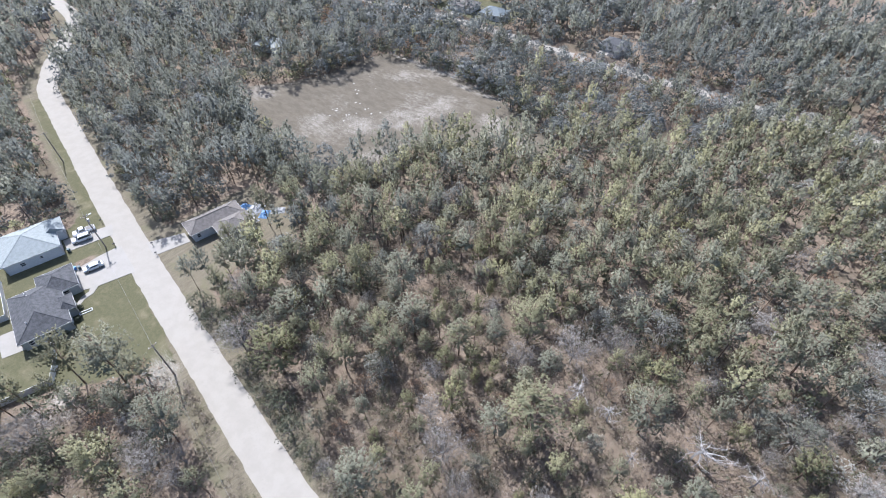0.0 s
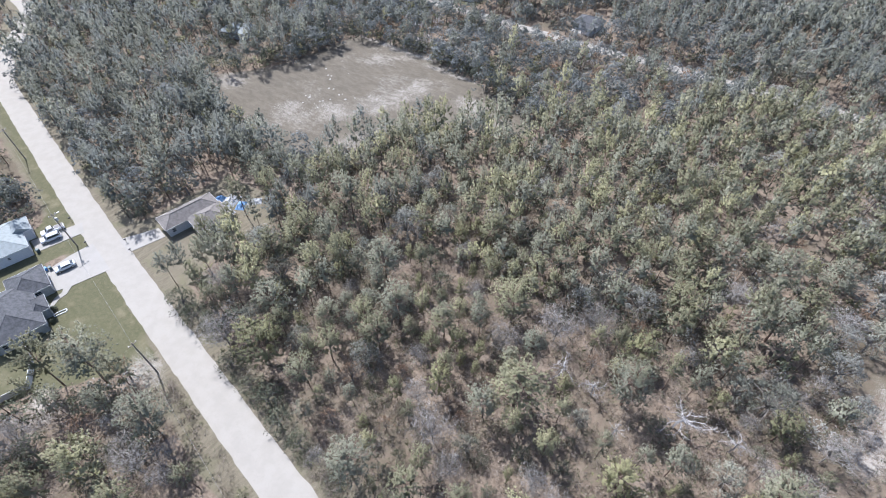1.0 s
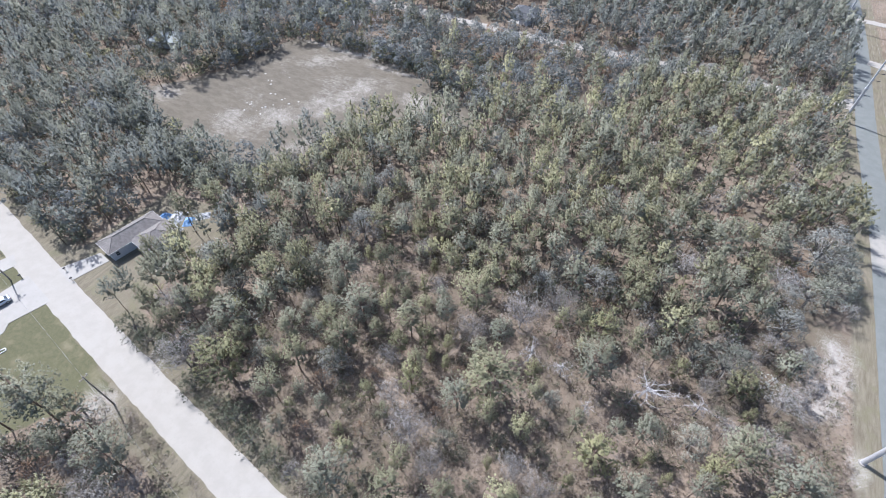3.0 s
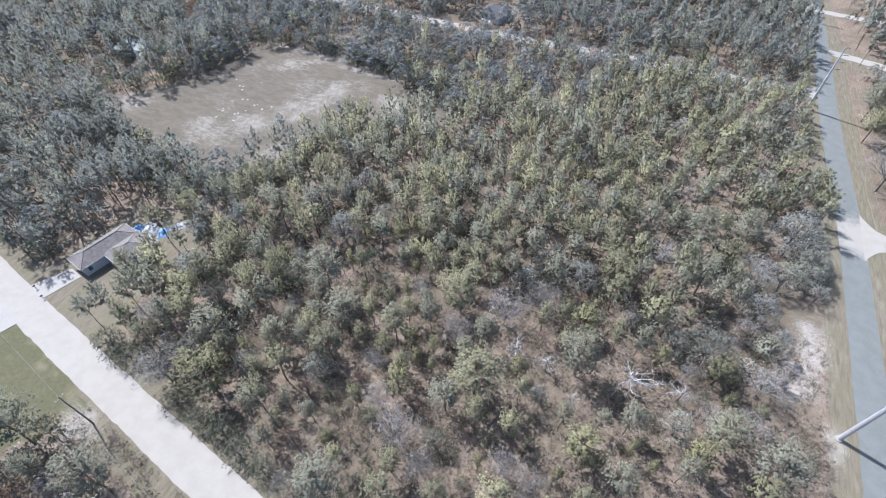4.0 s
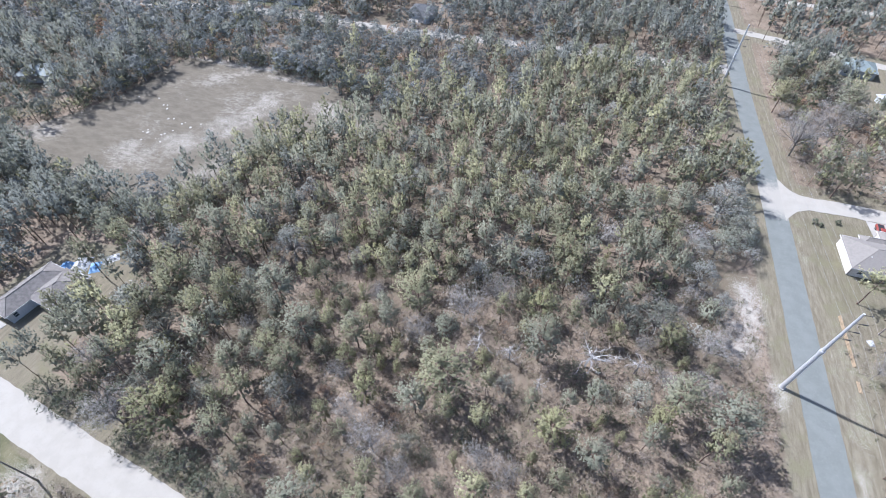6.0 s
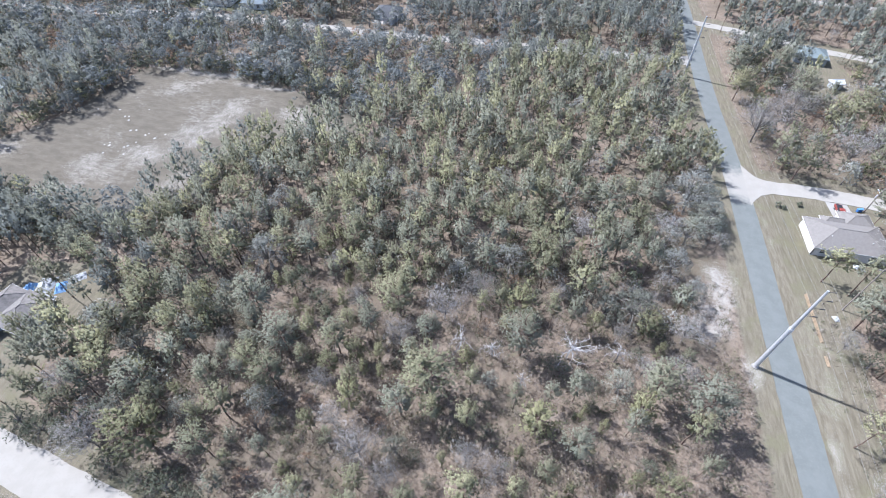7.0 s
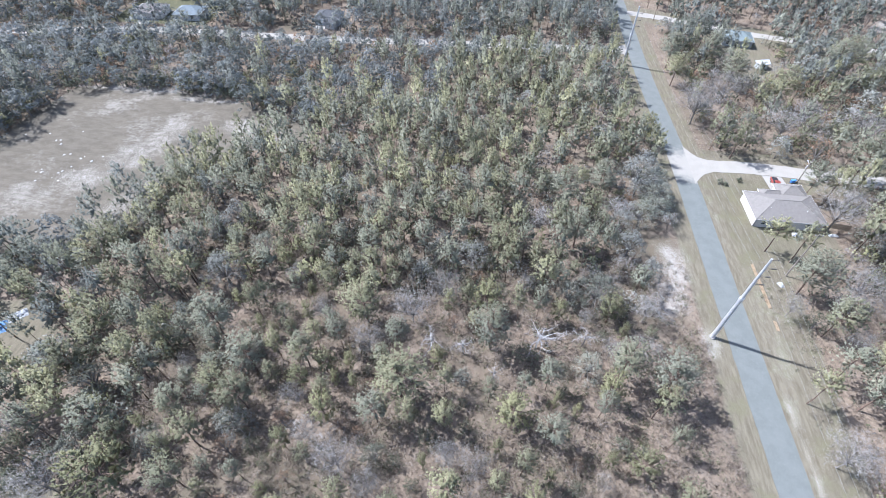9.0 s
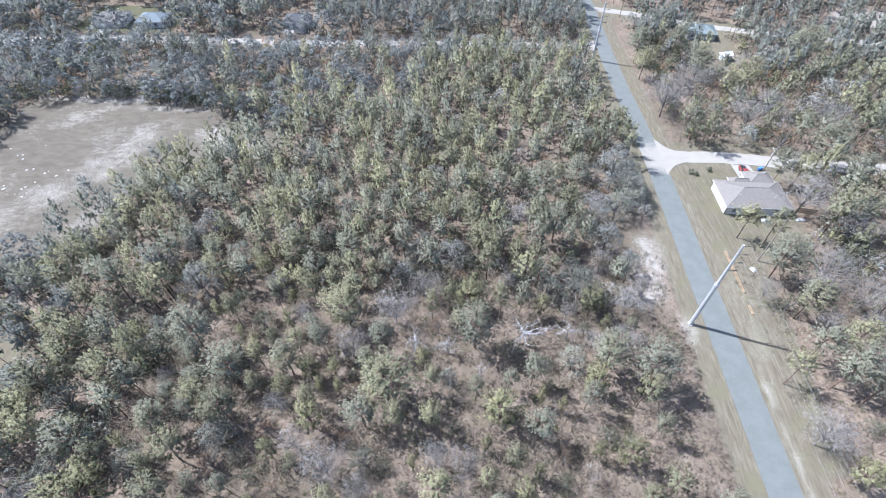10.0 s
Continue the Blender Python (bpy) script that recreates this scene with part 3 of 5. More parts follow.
# for crowns much wider than usual, so that leaves keep their size
WIDE = {
    "pine_tree": shapes(pine_shape, 3, 130, base=0.36, boughs=44, tufts=11, per=10, leaf=0.34, width=0.13),
    "young_pine": NEAR["young_pine"],
    "oak_tree": shapes(oak_shape, 3, 210, lobes=80, leaves=18, per=4, leaf=0.19),
    "evergreen_bush": NEAR["evergreen_bush"],
    "brown_oak": NEAR["brown_oak"],
    "bare_tree": shapes(bare_shape, 3, 310, arms=24, leaf=0.38, fine=0.018, twigs=40, thick=0.7, forks=4),
    "dead_tree": NEAR["dead_tree"],
}
MIDDLE = {
    "pine_tree": shapes(pine_shape, 5, 400, base=0.5, boughs=22, tufts=6, per=6, leaf=0.6, width=0.27, sides=3) + shapes(pine_shape, 4, 420, base=0.42, boughs=20, tufts=6, per=6, leaf=0.6, width=0.27, sides=3, slim=0.25),
    "young_pine": shapes(pine_shape, 3, 450, base=0.2, height=9.0, boughs=20, tufts=4, per=7, leaf=0.7, width=0.27, sides=3, slim=0.1),
    "oak_tree": shapes(oak_shape, 6, 500, lobes=40, leaves=9, per=2, leaf=0.48),
    "evergreen_bush": shapes(oak_shape, 3, 550, height=5.5, lobes=22, leaves=8, per=2, leaf=0.55),
    "brown_oak": shapes(oak_shape, 2, 580, lobes=24, leaves=8, per=2, leaf=0.5),
    "bare_tree": shapes(bare_shape, 4, 600, arms=10, twigs=30, per=2, leaf=0.7, fine=0.04, forks=2),
    "dead_tree": shapes(dead_shape, 2, 650, arms=6, steps=5, side=1),
}
DISTANT = {
    "pine_tree": shapes(pine_shape, 5, 700, base=0.42, boughs=16, tufts=5, per=5, leaf=0.66, width=0.38, sides=3, limbs=False) + shapes(pine_shape, 4, 710, base=0.42, boughs=15, tufts=5, per=5, leaf=0.66, width=0.38, sides=3, limbs=False, slim=0.25),
    "young_pine": shapes(pine_shape, 3, 720, base=0.2, height=9.0, boughs=13, tufts=3, per=5, leaf=0.85, width=0.42, sides=3, limbs=False, slim=0.1),
    "oak_tree": shapes(oak_shape, 5, 740, lobes=32, leaves=9, per=1, leaf=0.74, limbs=False),
    "evergreen_bush": shapes(oak_shape, 3, 760, height=5.5, lobes=13, leaves=8, per=1, leaf=0.95, limbs=False),
    "brown_oak": shapes(oak_shape, 2, 780, lobes=15, leaves=8, per=1, leaf=0.85, limbs=False),
    "bare_tree": shapes(bare_shape, 4, 800, arms=7, twigs=18, per=1, leaf=1.2, fine=0.08, forks=1),
    "dead_tree": shapes(bare_shape, 2, 820, arms=6, twigs=12, per=1, leaf=1.5, fine=0.09, forks=1),
}
REMOTE = dict(DISTANT,
              pine_tree=shapes(pine_shape, 6, 900, base=0.42, boughs=13, tufts=4, per=4, leaf=0.85, width=0.5, sides=3, limbs=False, slim=0.1),
              oak_tree=shapes(oak_shape, 5, 920, lobes=19, leaves=7, per=1, leaf=1.15, limbs=False))
LOW = {
    "evergreen_bush": shapes(oak_shape, 4, 840, height=5.5, lobes=9, leaves=7, per=1, leaf=1.05, limbs=False),
    "oak_tree": shapes(oak_shape, 4, 850, lobes=9, leaves=7, per=1, leaf=1.05, limbs=False),
    "young_pine": shapes(pine_shape, 3, 860, base=0.15, height=9.0, boughs=8, tufts=3, per=4, leaf=0.9, width=0.42, sides=3, limbs=False),
}
MESH_H = {"pine_tree": 12.5, "young_pine": 9.0, "oak_tree": 8.5, "evergreen_bush": 5.5, "brown_oak": 8.5, "bare_tree": 8.0, "dead_tree": 9.5}
PROTO = {}


def level(x, y):
    return float(relief(np.array(float(x)), np.array(float(y))))


def grow(kind, x, y, r, height, turn, pick):
    """A single tree as a thing of its own with a trunk and a crown."""
    label, leaf, bark, mesh_r, _ = KIND[kind]
    wide = r > mesh_r * 1.25
    stock = (WIDE if wide else NEAR)[kind]
    pick %= len(stock)
    if (kind, wide, pick) not in PROTO:
        (tv, tf), (cv, cf, cn) = stock[pick]
        PROTO[kind, wide, pick] = (mesh_of("trunk", tv, tf, [bark]), mesh_of("crown", cv, cf, [leaf], None, cn))
    w = r / mesh_r
    root = thing(kind, Matrix.Translation((x, y, level(x, y) - 0.05)) @ Matrix.Rotation(turn, 4, "Z") @ Matrix.Diagonal((w, w, height / MESH_H[kind], 1)), label, "bush" if kind == "evergreen_bush" else "tree", kind.replace("_", " ") + "s of the wood")
    for name, me in zip(("trunk", "crown") if kind != "dead_tree" else ("trunk",), PROTO[kind, wide, pick]):
        new(name, me).parent = root


def open_ground(x, y):
    """True where no tree may stand."""
    keep = (seg_dist(x, y, DIRT) < 6.4) | (seg_dist(x, y, SIDE) < 6.5) | (seg_dist(x, y, FARROAD) < 4.7) | (seg_dist(x, y, FARROAD_E) < 4.6) | (seg_dist(x, y, THIRD) < 4.5)
    keep |= (np.abs(x - 58) < 10) | ((x > 43) & (x < 58) & (y > 128) & (y < 200))
    keep |= (x > 38) & (x < 58) & (y > 24) & (y < 94)
    keep |= (x > 58) & (x < 78) & (y > 20) & (y < 122)
    keep |= (x < -40) & (x > -240) & (seg_dist(x, y, DIRT) < 10) & (y < -0.155 * x - 0.6)
    for lot, pad in ((FIELD, -2), (LAWN_C, 1), (LAWN_D, 1), (LAWN_B, 1), (LOT_A, 0), (LOT_F, 0), (LOT_H, 0), (LOT_I, 0), (CLEAR_E, 0), (LOT_E, -2), (CLEAR_W, 0), (LOT_B, 0), (LOT_CD, 0)):
        keep |= signed(x, y, lot) > -pad
    return keep


ORDER = ("pine_tree", "young_pine", "oak_tree", "evergreen_bush", "brown_oak", "bare_tree", "dead_tree")


def zone(x, y):
    """Least spacing and the shares of the kinds for a stretch of the wood."""
    if x > 60 and (y > 140 or x > 105):
        if x < 112 and y < 182:
            return 5.4, (0.14, 0.08, 0.06, 0.06, 0.20, 0.46, 0.0)
        return 4.8, (0.64, 0.03, 0.08, 0.04, 0.08, 0.13, 0.0)
    if x > 60:
        return 5.6, (0.40, 0.08, 0.04, 0.06, 0.12, 0.30, 0.0)
    if x > 20 and 18 < y < 105:
        return 6.2, (0.14, 0.12, 0.03, 0.16, 0.12, 0.43, 0.0)
    if y > 205:
        return 4.2, (0.50, 0.03, 0.40, 0.03, 0.02, 0.02, 0.0)
    if y > 138 and x < -20:
        return 4.8, (0.10, 0.01, 0.76, 0.04, 0.05, 0.04, 0.0)
    if x < -175:
        return 4.9, (0.74, 0.02, 0.16, 0.04, 0.01, 0.03, 0.0)
    if y < 4:
        return 5.2, (0.36, 0.08, 0.10, 0.18, 0.05, 0.23, 0.0)
    if x < -100:
        return 4.1, (0.54, 0.02, 0.33, 0.07, 0.01, 0.03, 0.0)
    if x < -60:
        return 4.7, (0.66, 0.04, 0.19, 0.07, 0.01, 0.03, 0.0)
    if y > 60:
        return 4.6, (0.68, 0.05, 0.16, 0.05, 0.02, 0.04, 0.0)
    return (5.3 if x < -18 else 5.7), (0.46, 0.10, 0.06, 0.14, 0.06, 0.18, 0.0)


SIZE = {"pine_tree": (2.1, 3.5), "young_pine": (1.3, 2.4), "oak_tree": (3.2, 6.0), "evergreen_bush": (1.3, 3.0), "brown_oak": (1.8, 3.2), "bare_tree": (2.4, 4.4), "dead_tree": (2.5, 4.0)}

# trees that can be told apart: place and crown radius
BARE_TREES_A = [-69.5, 16.8, 5.4, -33, 37.1, 2.9, -22, 26.4, 5.1, -15.5, 23.1, 3.2, -3.1, 29.7, 3.2, 2.3, 28.5, 3.7, 37, 64.9, 4.6, 34.6, 53.8, 3.8, -42.2, 66.4, 2.7, -21.6, 50.2, 4.2, -7, 65.7, 5, -13.8, 59.1, 5.5, 14.9, 90.6, 4.4, 34.5, 96.2, 4.7, -79.7, -19.2, 4.8, -60.1, -8.9, 3.7, -57.7, -4.2, 3, 90.4, 100.5, 8.4, 84.8, 75.8, 7, 66.7, 37.1, 5.7, 88.8, 68, 5.8, 97.5, 89.6, 5.5, 69.1, 70.1, 3.1, 65.7, 148.1, 9.1, 79, 163.4, 7.1, 66.5, 152, 5.2, 90.2, 140.8, 6.6, 101.4, 150.1, 5.3, 115.7, 140, 7.1]
OAK_TREES_A = [-42.5, 30.8, 4.4, -1.6, 45.1, 2.3, 23.4, 50.1, 3.9, 26.3, 67.9, 5.9, 20.4, 67.8, 3.9, -72.9, 34.8, 5.2, -86.7, 55.1, 4.3, -59.1, 64.7, 6.1, -52.5, 73.7, 4.4, -71.4, 71.3, 5.4, -65.6, 78.4, 4.7, -11.1, 75.7, 4, -2.2, 76.7, 5.4, 9.2, 95.2, 3.8, 41.4, 108.9, 8, 45.7, 103.5, 5.8, 34.7, 92, 4.6, 40.6, 96.3, 4.8, 35.9, 84.5, 4.8, 39.5, 76.4, 3.9, 44.8, 108.4, 6.4, 44.8, 99.2, 4.9]
EVERGREEN_BUSHS_A = [-86.5, 17.0, 4.0, -81.0, 16.8, 3.8, -76.5, 17.5, 3.0, -64.5, 13.6, 3.2, -57.5, 13.0, 2.8, -52.5, 13.2, 3.9, -47.0, 11.6, 3.4, -41.0, 11.0, 3.0, -43.7, 32.4, 3.4, -35.3, 25.5, 1.6, 18.1, 45.2, 1.8, -6.9, 33.3, 2.5, 11.2, 52.7, 3, -48.5, 60.7, 4.1, -42.3, 56.4, 3.3, 32.5, 87.1, 3.4, -78, -6.7, 5.1, -77.6, -18.7, 4.2, -77.1, -23.4, 4.2, 74.3, 68, 3.2, 19.5, 27, 2.1]
PINE_TREES_A = [-48.3, 20.3, 3.4, -48.9, 27.4, 3.5, -42.6, 35.2, 4.3, -38.1, 22.6, 1.9, -29.4, 12.8, 4.8, -19, 15.8, 4, -11.3, 20, 3, -13.2, 41.2, 6.6, -16.8, 35.4, 3.7, 3.7, 53.9, 5.4, -4, 35.9, 2.6, 15.1, 46, 2.9, 15.8, 35.2, 3.4, -2.2, 23.5, 3.5, 29.6, 49.5, 4.9, 37.7, 46.8, 5.3, 35.4, 42.6, 3.5, -89.5, 34.5, 2.9, -89.1, 26.5, 2.7, -92.6, 31.2, 2.8, -93.0, 37.5, 2.9, -100.2, 52.8, 3.7, -92.7, 50.7, 3.5, -76.9, 37.2, 3.8, -76.8, 31, 4.4, -74.9, 24.9, 3.3, -65.2, 39, 3.9, -75.3, 47, 3.9, -70.3, 48.6, 3.5, -63.1, 45.5, 3.3, -64.7, 26.9, 4.1]
PINE_TREES_B = [-85.9, 61.3, 3.9, -75.3, 61.3, 4.1, -53.8, 32, 3.6, -99.5, 44.8, 3.2, -68.4, 59.7, 3.2, -54.8, 67.4, 3.9, -53.3, 50.1, 5.4, -38.8, 72.2, 4.1, -43.7, 43, 5.1, -48.6, 37.6, 3, -33.4, 45.6, 3.5, -23.8, 57.9, 5.7, -26.6, 74.6, 4, -23.1, 84.4, 4.4, -13.9, 78.2, 4, -8.3, 85.2, 3.6, -20.1, 69, 2.4, 2.4, 88.5, 4.1, 4.2, 79.6, 4, -20.9, 74.7, 3.3, 3.2, 98.2, 4.5, -18.1, 91.8, 3.7, -6.3, 96.7, 4.1, 20, 100.1, 5.7, 8.8, 97.4, 4.5, 27, 94.1, 4.5, 23.2, 86.4, 5, 31.4, 106, 4.8, -88.4, -9, 4.3, -81.6, -3.5, 5.7]
PINE_TREES_C = [-62.4, -3.1, 4.8, -63.2, -13.5, 4.1, -66.1, -20.1, 3.2, -49.6, -4.4, 2.3, -54.9, -12.6, 3.5, 71.5, 90.8, 4.3, 76.3, 87.6, 3.8, 88.8, 112.9, 4.4, 94.1, 112.3, 4, 109.8, 111.9, 5.2, 98.4, 94.6, 7, 74.4, 77.5, 5.1, 75.5, 65.9, 4.6, 73.2, 55.3, 4.7, 75.7, 49.1, 5, 66.3, 49.3, 3.4, 37, 26.9, 3.3, 81.5, 57.3, 4.2, 64.8, 186.7, 5.3, 64.1, 173.5, 4.8, 83.9, 173.3, 5.5, 79.5, 190.1, 5.2, 127.2, 186.7, 8.5, 120.9, 182.2, 6.9, 73.6, 130, 4.5, 105.3, 122.3, 6.4, 96.7, 162.6, 6.1]
YOUNG_PINES_A = [-60, 19.2, 6.2, -32.1, 28.5, 2.3, -26.5, 34.8, 3.4, -33, 40.9, 2.9, -6.8, 48, 2.4, 8.7, 38.9, 4.8, 29, 64, 3.8, 26.6, 44.8, 3.4, 18, 62.7, 2.2, -45, 69.1, 3.3, -29.3, 44.7, 2.9, 1.7, 64.6, 4.3, 13.8, 81, 1.8, 69.9, 30.7, 3.7, 31.1, 31.7, 3.2, 12.4, 23.9, 2.6, 48.5, 135.9, 3.7, 50, 131.7, 2.9]
BROWN_OAKS_A = [-42.4, 26.5, 2.6, -30.1, 22.8, 1.8, -79.2, -0.2, 3.3, 96.2, 128.7, 5.4]
DEAD_TREES_A = [-8.9, 52, 4.1, -1.9, 52.3, 4.1, 13.4, 55.6, 6.2, 4.7, 46.7, 2.6, 23.1, 57, 3.7]
KNOWN = [("bare_tree", BARE_TREES_A), ("oak_tree", OAK_TREES_A), ("evergreen_bush", EVERGREEN_BUSHS_A), ("pine_tree", PINE_TREES_A), ("pine_tree", PINE_TREES_B), ("pine_tree", PINE_TREES_C), ("young_pine", YOUNG_PINES_A), ("brown_oak", BROWN_OAKS_A), ("dead_tree", DEAD_TREES_A)]


WOODLAND = [(-30, -30), (-105, -48), (-175, -12), (-300, 28), (-362, 60), (-350, 130), (-260, 210), (-190, 270), (-110, 312), (0, 318), (90, 300), (215, 262), (165, 130), (120, 60), (84, 10), (40, 10), (0, 14)]


def in_view(x, y):
    """The stretch of country that is planted."""
    return inside(x, y, WOODLAND)


def scatter(taken):
    """Trees at random with a least distance, which depends on the stretch of wood."""
    cell, grid, out = 7.0, {}, []
    for _, x, y, r in taken:
        grid.setdefault((int(x // cell), int(y // cell)), []).append((x, y, 0.8 + 0.85 * r))
    c = RNG.uniform((-365, -60), (220, 320), (60000, 2))
    c = c[in_view(c[:, 0], c[:, 1])]
    c = c[~open_ground(c[:, 0], c[:, 1])]
    for x, y in c:
        gap, share = zone(x, y)
        kind = ORDER[int(np.searchsorted(np.cumsum(share), RNG.uniform() * 0.9999))]
        low = 0 < float(seg_dist(np.array(x), np.array(y), FARROAD)) < 11 and y < 200
        if low and kind in ("pine_tree", "oak_tree"):
            kind = "oak_tree"
        lo, hi = SIZE[kind] if not low else (2.0, 3.3)
        r = RNG.uniform(lo, hi) * (0.78 if -62 < x < 55 and y < 66 or 20 < x < 55 and y < 105 else 1.0)
        need = gap * (0.45 + 0.14 * r) * RNG.uniform(0.8, 1.1)
        i, j = int(x // cell), int(y // cell)
        if any((x - a) ** 2 + (y - b) ** 2 < max(need, g) ** 2 for di in (-1, 0, 1) for dj in (-1, 0, 1) for a, b, g in grid.get((i + di, j + dj), ())):
            continue
        grid.setdefault((i, j), []).append((x, y, 0.0))
        out.append((kind, x, y, r))
    return out


def near_stretch(x, y):
    return -60 < x < 50 and y < 64 or (62 < x < 86 and 30 < y < 118) or (-90 < x < -60 and y < 30)


def woods():
    far, count = [], dict.fromkeys(KIND, 0)
    known = [(kind, rows[i], rows[i + 1], rows[i + 2] * 0.95) for kind, rows in KNOWN for i in range(0, len(rows), 3)]
    for n, (kind, x, y, r) in enumerate(known + scatter(known)):
        turn, height = RNG.uniform(0, 6.28), KIND[kind][4](r) * (RNG.uniform(0.92, 1.1) if n < len(known) else RNG.uniform(0.8, 1.2)) * (1.25 if (x < -60 or y > 76 and n >= len(known)) and kind == "pine_tree" else 1.0)
        if (n < len(known) or near_stretch(x, y)) and count[kind] < 300:
            count[kind] += 1
            grow(kind, x, y, r, height, turn, n)
        else:
            far.append((kind, x, y, r, height, turn, n))
    c = RNG.uniform((-260, -40), (160, 215), (4800, 2))
    c = c[in_view(c[:, 0], c[:, 1])]
    c = c[~open_ground(c[:, 0], c[:, 1]) & ~((c[:, 0] > -60) & (c[:, 1] < 66))]
    e = RNG.uniform((-190, 40), (-60, 175), (4000, 2))
    rim = -signed(e[:, 0], e[:, 1], FIELD)
    c = np.concatenate([c, e[(rim > 0.5) & (rim < 9) & (seg_dist(e[:, 0], e[:, 1], DIRT) > 8)][:320]])
    for x, y in c:
        r = RNG.uniform(1.6, 3.2)
        far.append(("evergreen_bush" if RNG.uniform() < 0.55 else "oak_tree" if RNG.uniform() < 0.6 else "young_pine", x, y, r, 1.5 * r + 0.4, RNG.uniform(0, 6.28), -1 - len(far)))
    V, Fc, Mi, N, tone, o = [], [], [], [], [], 0
    slots = [M_HAZEPINE, M_PINE, M_YOUNG, M_OAK, M_HAZY_LIVEOAK, M_DARKOAK, M_BROWN, M_TWIG, M_PALEWOOD, M_BARK, M_GREYBARK]
    for kind, x, y, r, height, turn, n in far:
        _, leaf, bark, mesh_r, _ = KIND[kind]
        # the farther west or north, the more pines take the haze-tinted needles
        if kind == "pine_tree" and max((-x - 55) / 60, (y - 140) / 60) > (n * 0.7548777) % 1.0:
            leaf = M_HAZEPINE
        # oaks far to the west and north-west get the haze-blued leaves
        if kind == "oak_tree" and x < -10 and (y > 120 or x < -100):
            leaf = M_HAZY_LIVEOAK
        stock = (LOW if n < 0 else MIDDLE if math.hypot(x, y) < 118 else DISTANT if math.hypot(x, y) < 225 else REMOTE)[kind]
        wood, leaves = stock[n % len(stock)]
        c, s, h = math.cos(turn) * r / mesh_r, math.sin(turn) * r / mesh_r, height / MESH_H[kind]
        for (v, f, *nn), mat in ((wood, bark), (leaves, leaf)):
            nv = nn[0] if nn else unit(v * (1, 1, 0) - v.mean(0) * (1, 1, 0))
            N.append(np.stack([(nv[:, 0] * c - nv[:, 1] * s) * mesh_r / r, (nv[:, 0] * s + nv[:, 1] * c) * mesh_r / r, nv[:, 2]], -1))
            tone.append(np.full(len(v), (n * 0.6180339) % 1.0))
            V.append(np.stack([v[:, 0] * c - v[:, 1] * s + x, v[:, 0] * s + v[:, 1] * c + y, v[:, 2] * h], -1))
            Fc.append(f + o)
            Mi.append(np.full(len(f), slots.index(mat)))
            o += len(v)
    me = mesh_of("far_woods", np.concatenate(V), np.concatenate(Fc), slots, np.concatenate(Mi), np.concatenate(N))
    me.attributes.new("tone", "FLOAT", "POINT").data.foreach_set("value", np.concatenate(tone).astype(np.float32))
    tagged(new("far_woods", me), "dense mixed wood of pines, oaks and leafless trees", "woods", kind="stuff")


def undergrowth():
    """Low brush, saw-grass and saplings between the trees: uncounted."""
    c = np.concatenate([RNG.uniform((-70, 2), (50, 84), (21000, 2)), RNG.uniform((-110, -40), (-20, 6), (5000, 2)), RNG.uniform((62, 10), (112, 185), (4200, 2)), RNG.uniform((38, 126), (51, 200), (900, 2))])
    c = c[in_view(c[:, 0], c[:, 1])]
    d = np.minimum(np.minimum(seg_dist(c[:, 0], c[:, 1], DIRT) - 4.6, np.abs(c[:, 0] - 58) - 7.5), seg_dist(c[:, 0], c[:, 1], SIDE) - 4)
    lots = np.zeros(len(c), bool)
    for lot in (LAWN_C, LAWN_D, LOT_B, LOT_CD, FIELD, LOT_A):
        lots |= inside(c[:, 0], c[:, 1], lot)
    patch = np.array([noise.noise((x * 0.09, y * 0.09, 0.5)) for x, y in c])
    c = c[(d > 0) & ~lots & (patch > RNG.uniform(-0.85, 0.35, len(c)))]
    z = relief(c[:, 0], c[:, 1])
    V, Fc, Mi, N, o = [], [], [], [], 0
    for i, (x, y) in enumerate(c):
        u = RNG.uniform()
        if i % 6 == 0:
            rad = RNG.uniform(0.7, 1.5)
            p = unit(RNG.normal(size=(30, 3)) * (1, 1, 0.8) + (0, 0, 0.5))
            q = p * rad * RNG.uniform(0.3, 1.0, (30, 1)) * (0.9, 0.9, 1.3) + (x, y, z[i] + rad * 0.7)
            v, f, nv = sprays(q, 0.75, 0.028, RNG, 1, 0.8, p, 1.0)
            u *= 0.8
        else:
            rad = RNG.uniform(0.4, 1.3) * (0.7 if u < 0.3 else 1.0)
            p = unit(RNG.normal(size=(18, 3)) * (1, 1, 0.6) + (0, 0, 0.35))
            q = p * rad * RNG.uniform(0.5, 1.0, (18, 1)) * (1, 1, 0.75) + (x, y, z[i] + rad * 0.2)
            v, f, nv = sprays(q, 0.6, 0.045, RNG, 1, 0.6, p, 0.8) if u < 0.65 else sprays(q, 0.42, 0.07, RNG, 1, 0.3, p)
        V.append(v)
        N.append(nv)
        Fc.append(f + o)
        Mi.append(np.full(len(f), 0 if u < 0.5 else 1 if u < 0.88 else 2))
        o += len(v)
    me = mesh_of("undergrowth", np.concatenate(V), np.concatenate(Fc), [M_BRUSH, M_SCRUB, M_DARKOAK], np.concatenate(Mi), np.concatenate(N))
    tagged(new("undergrowth", me), "dry twiggy undergrowth and low scrub on leaf litter", "undergrowth", kind="stuff")


woods()
undergrowth()

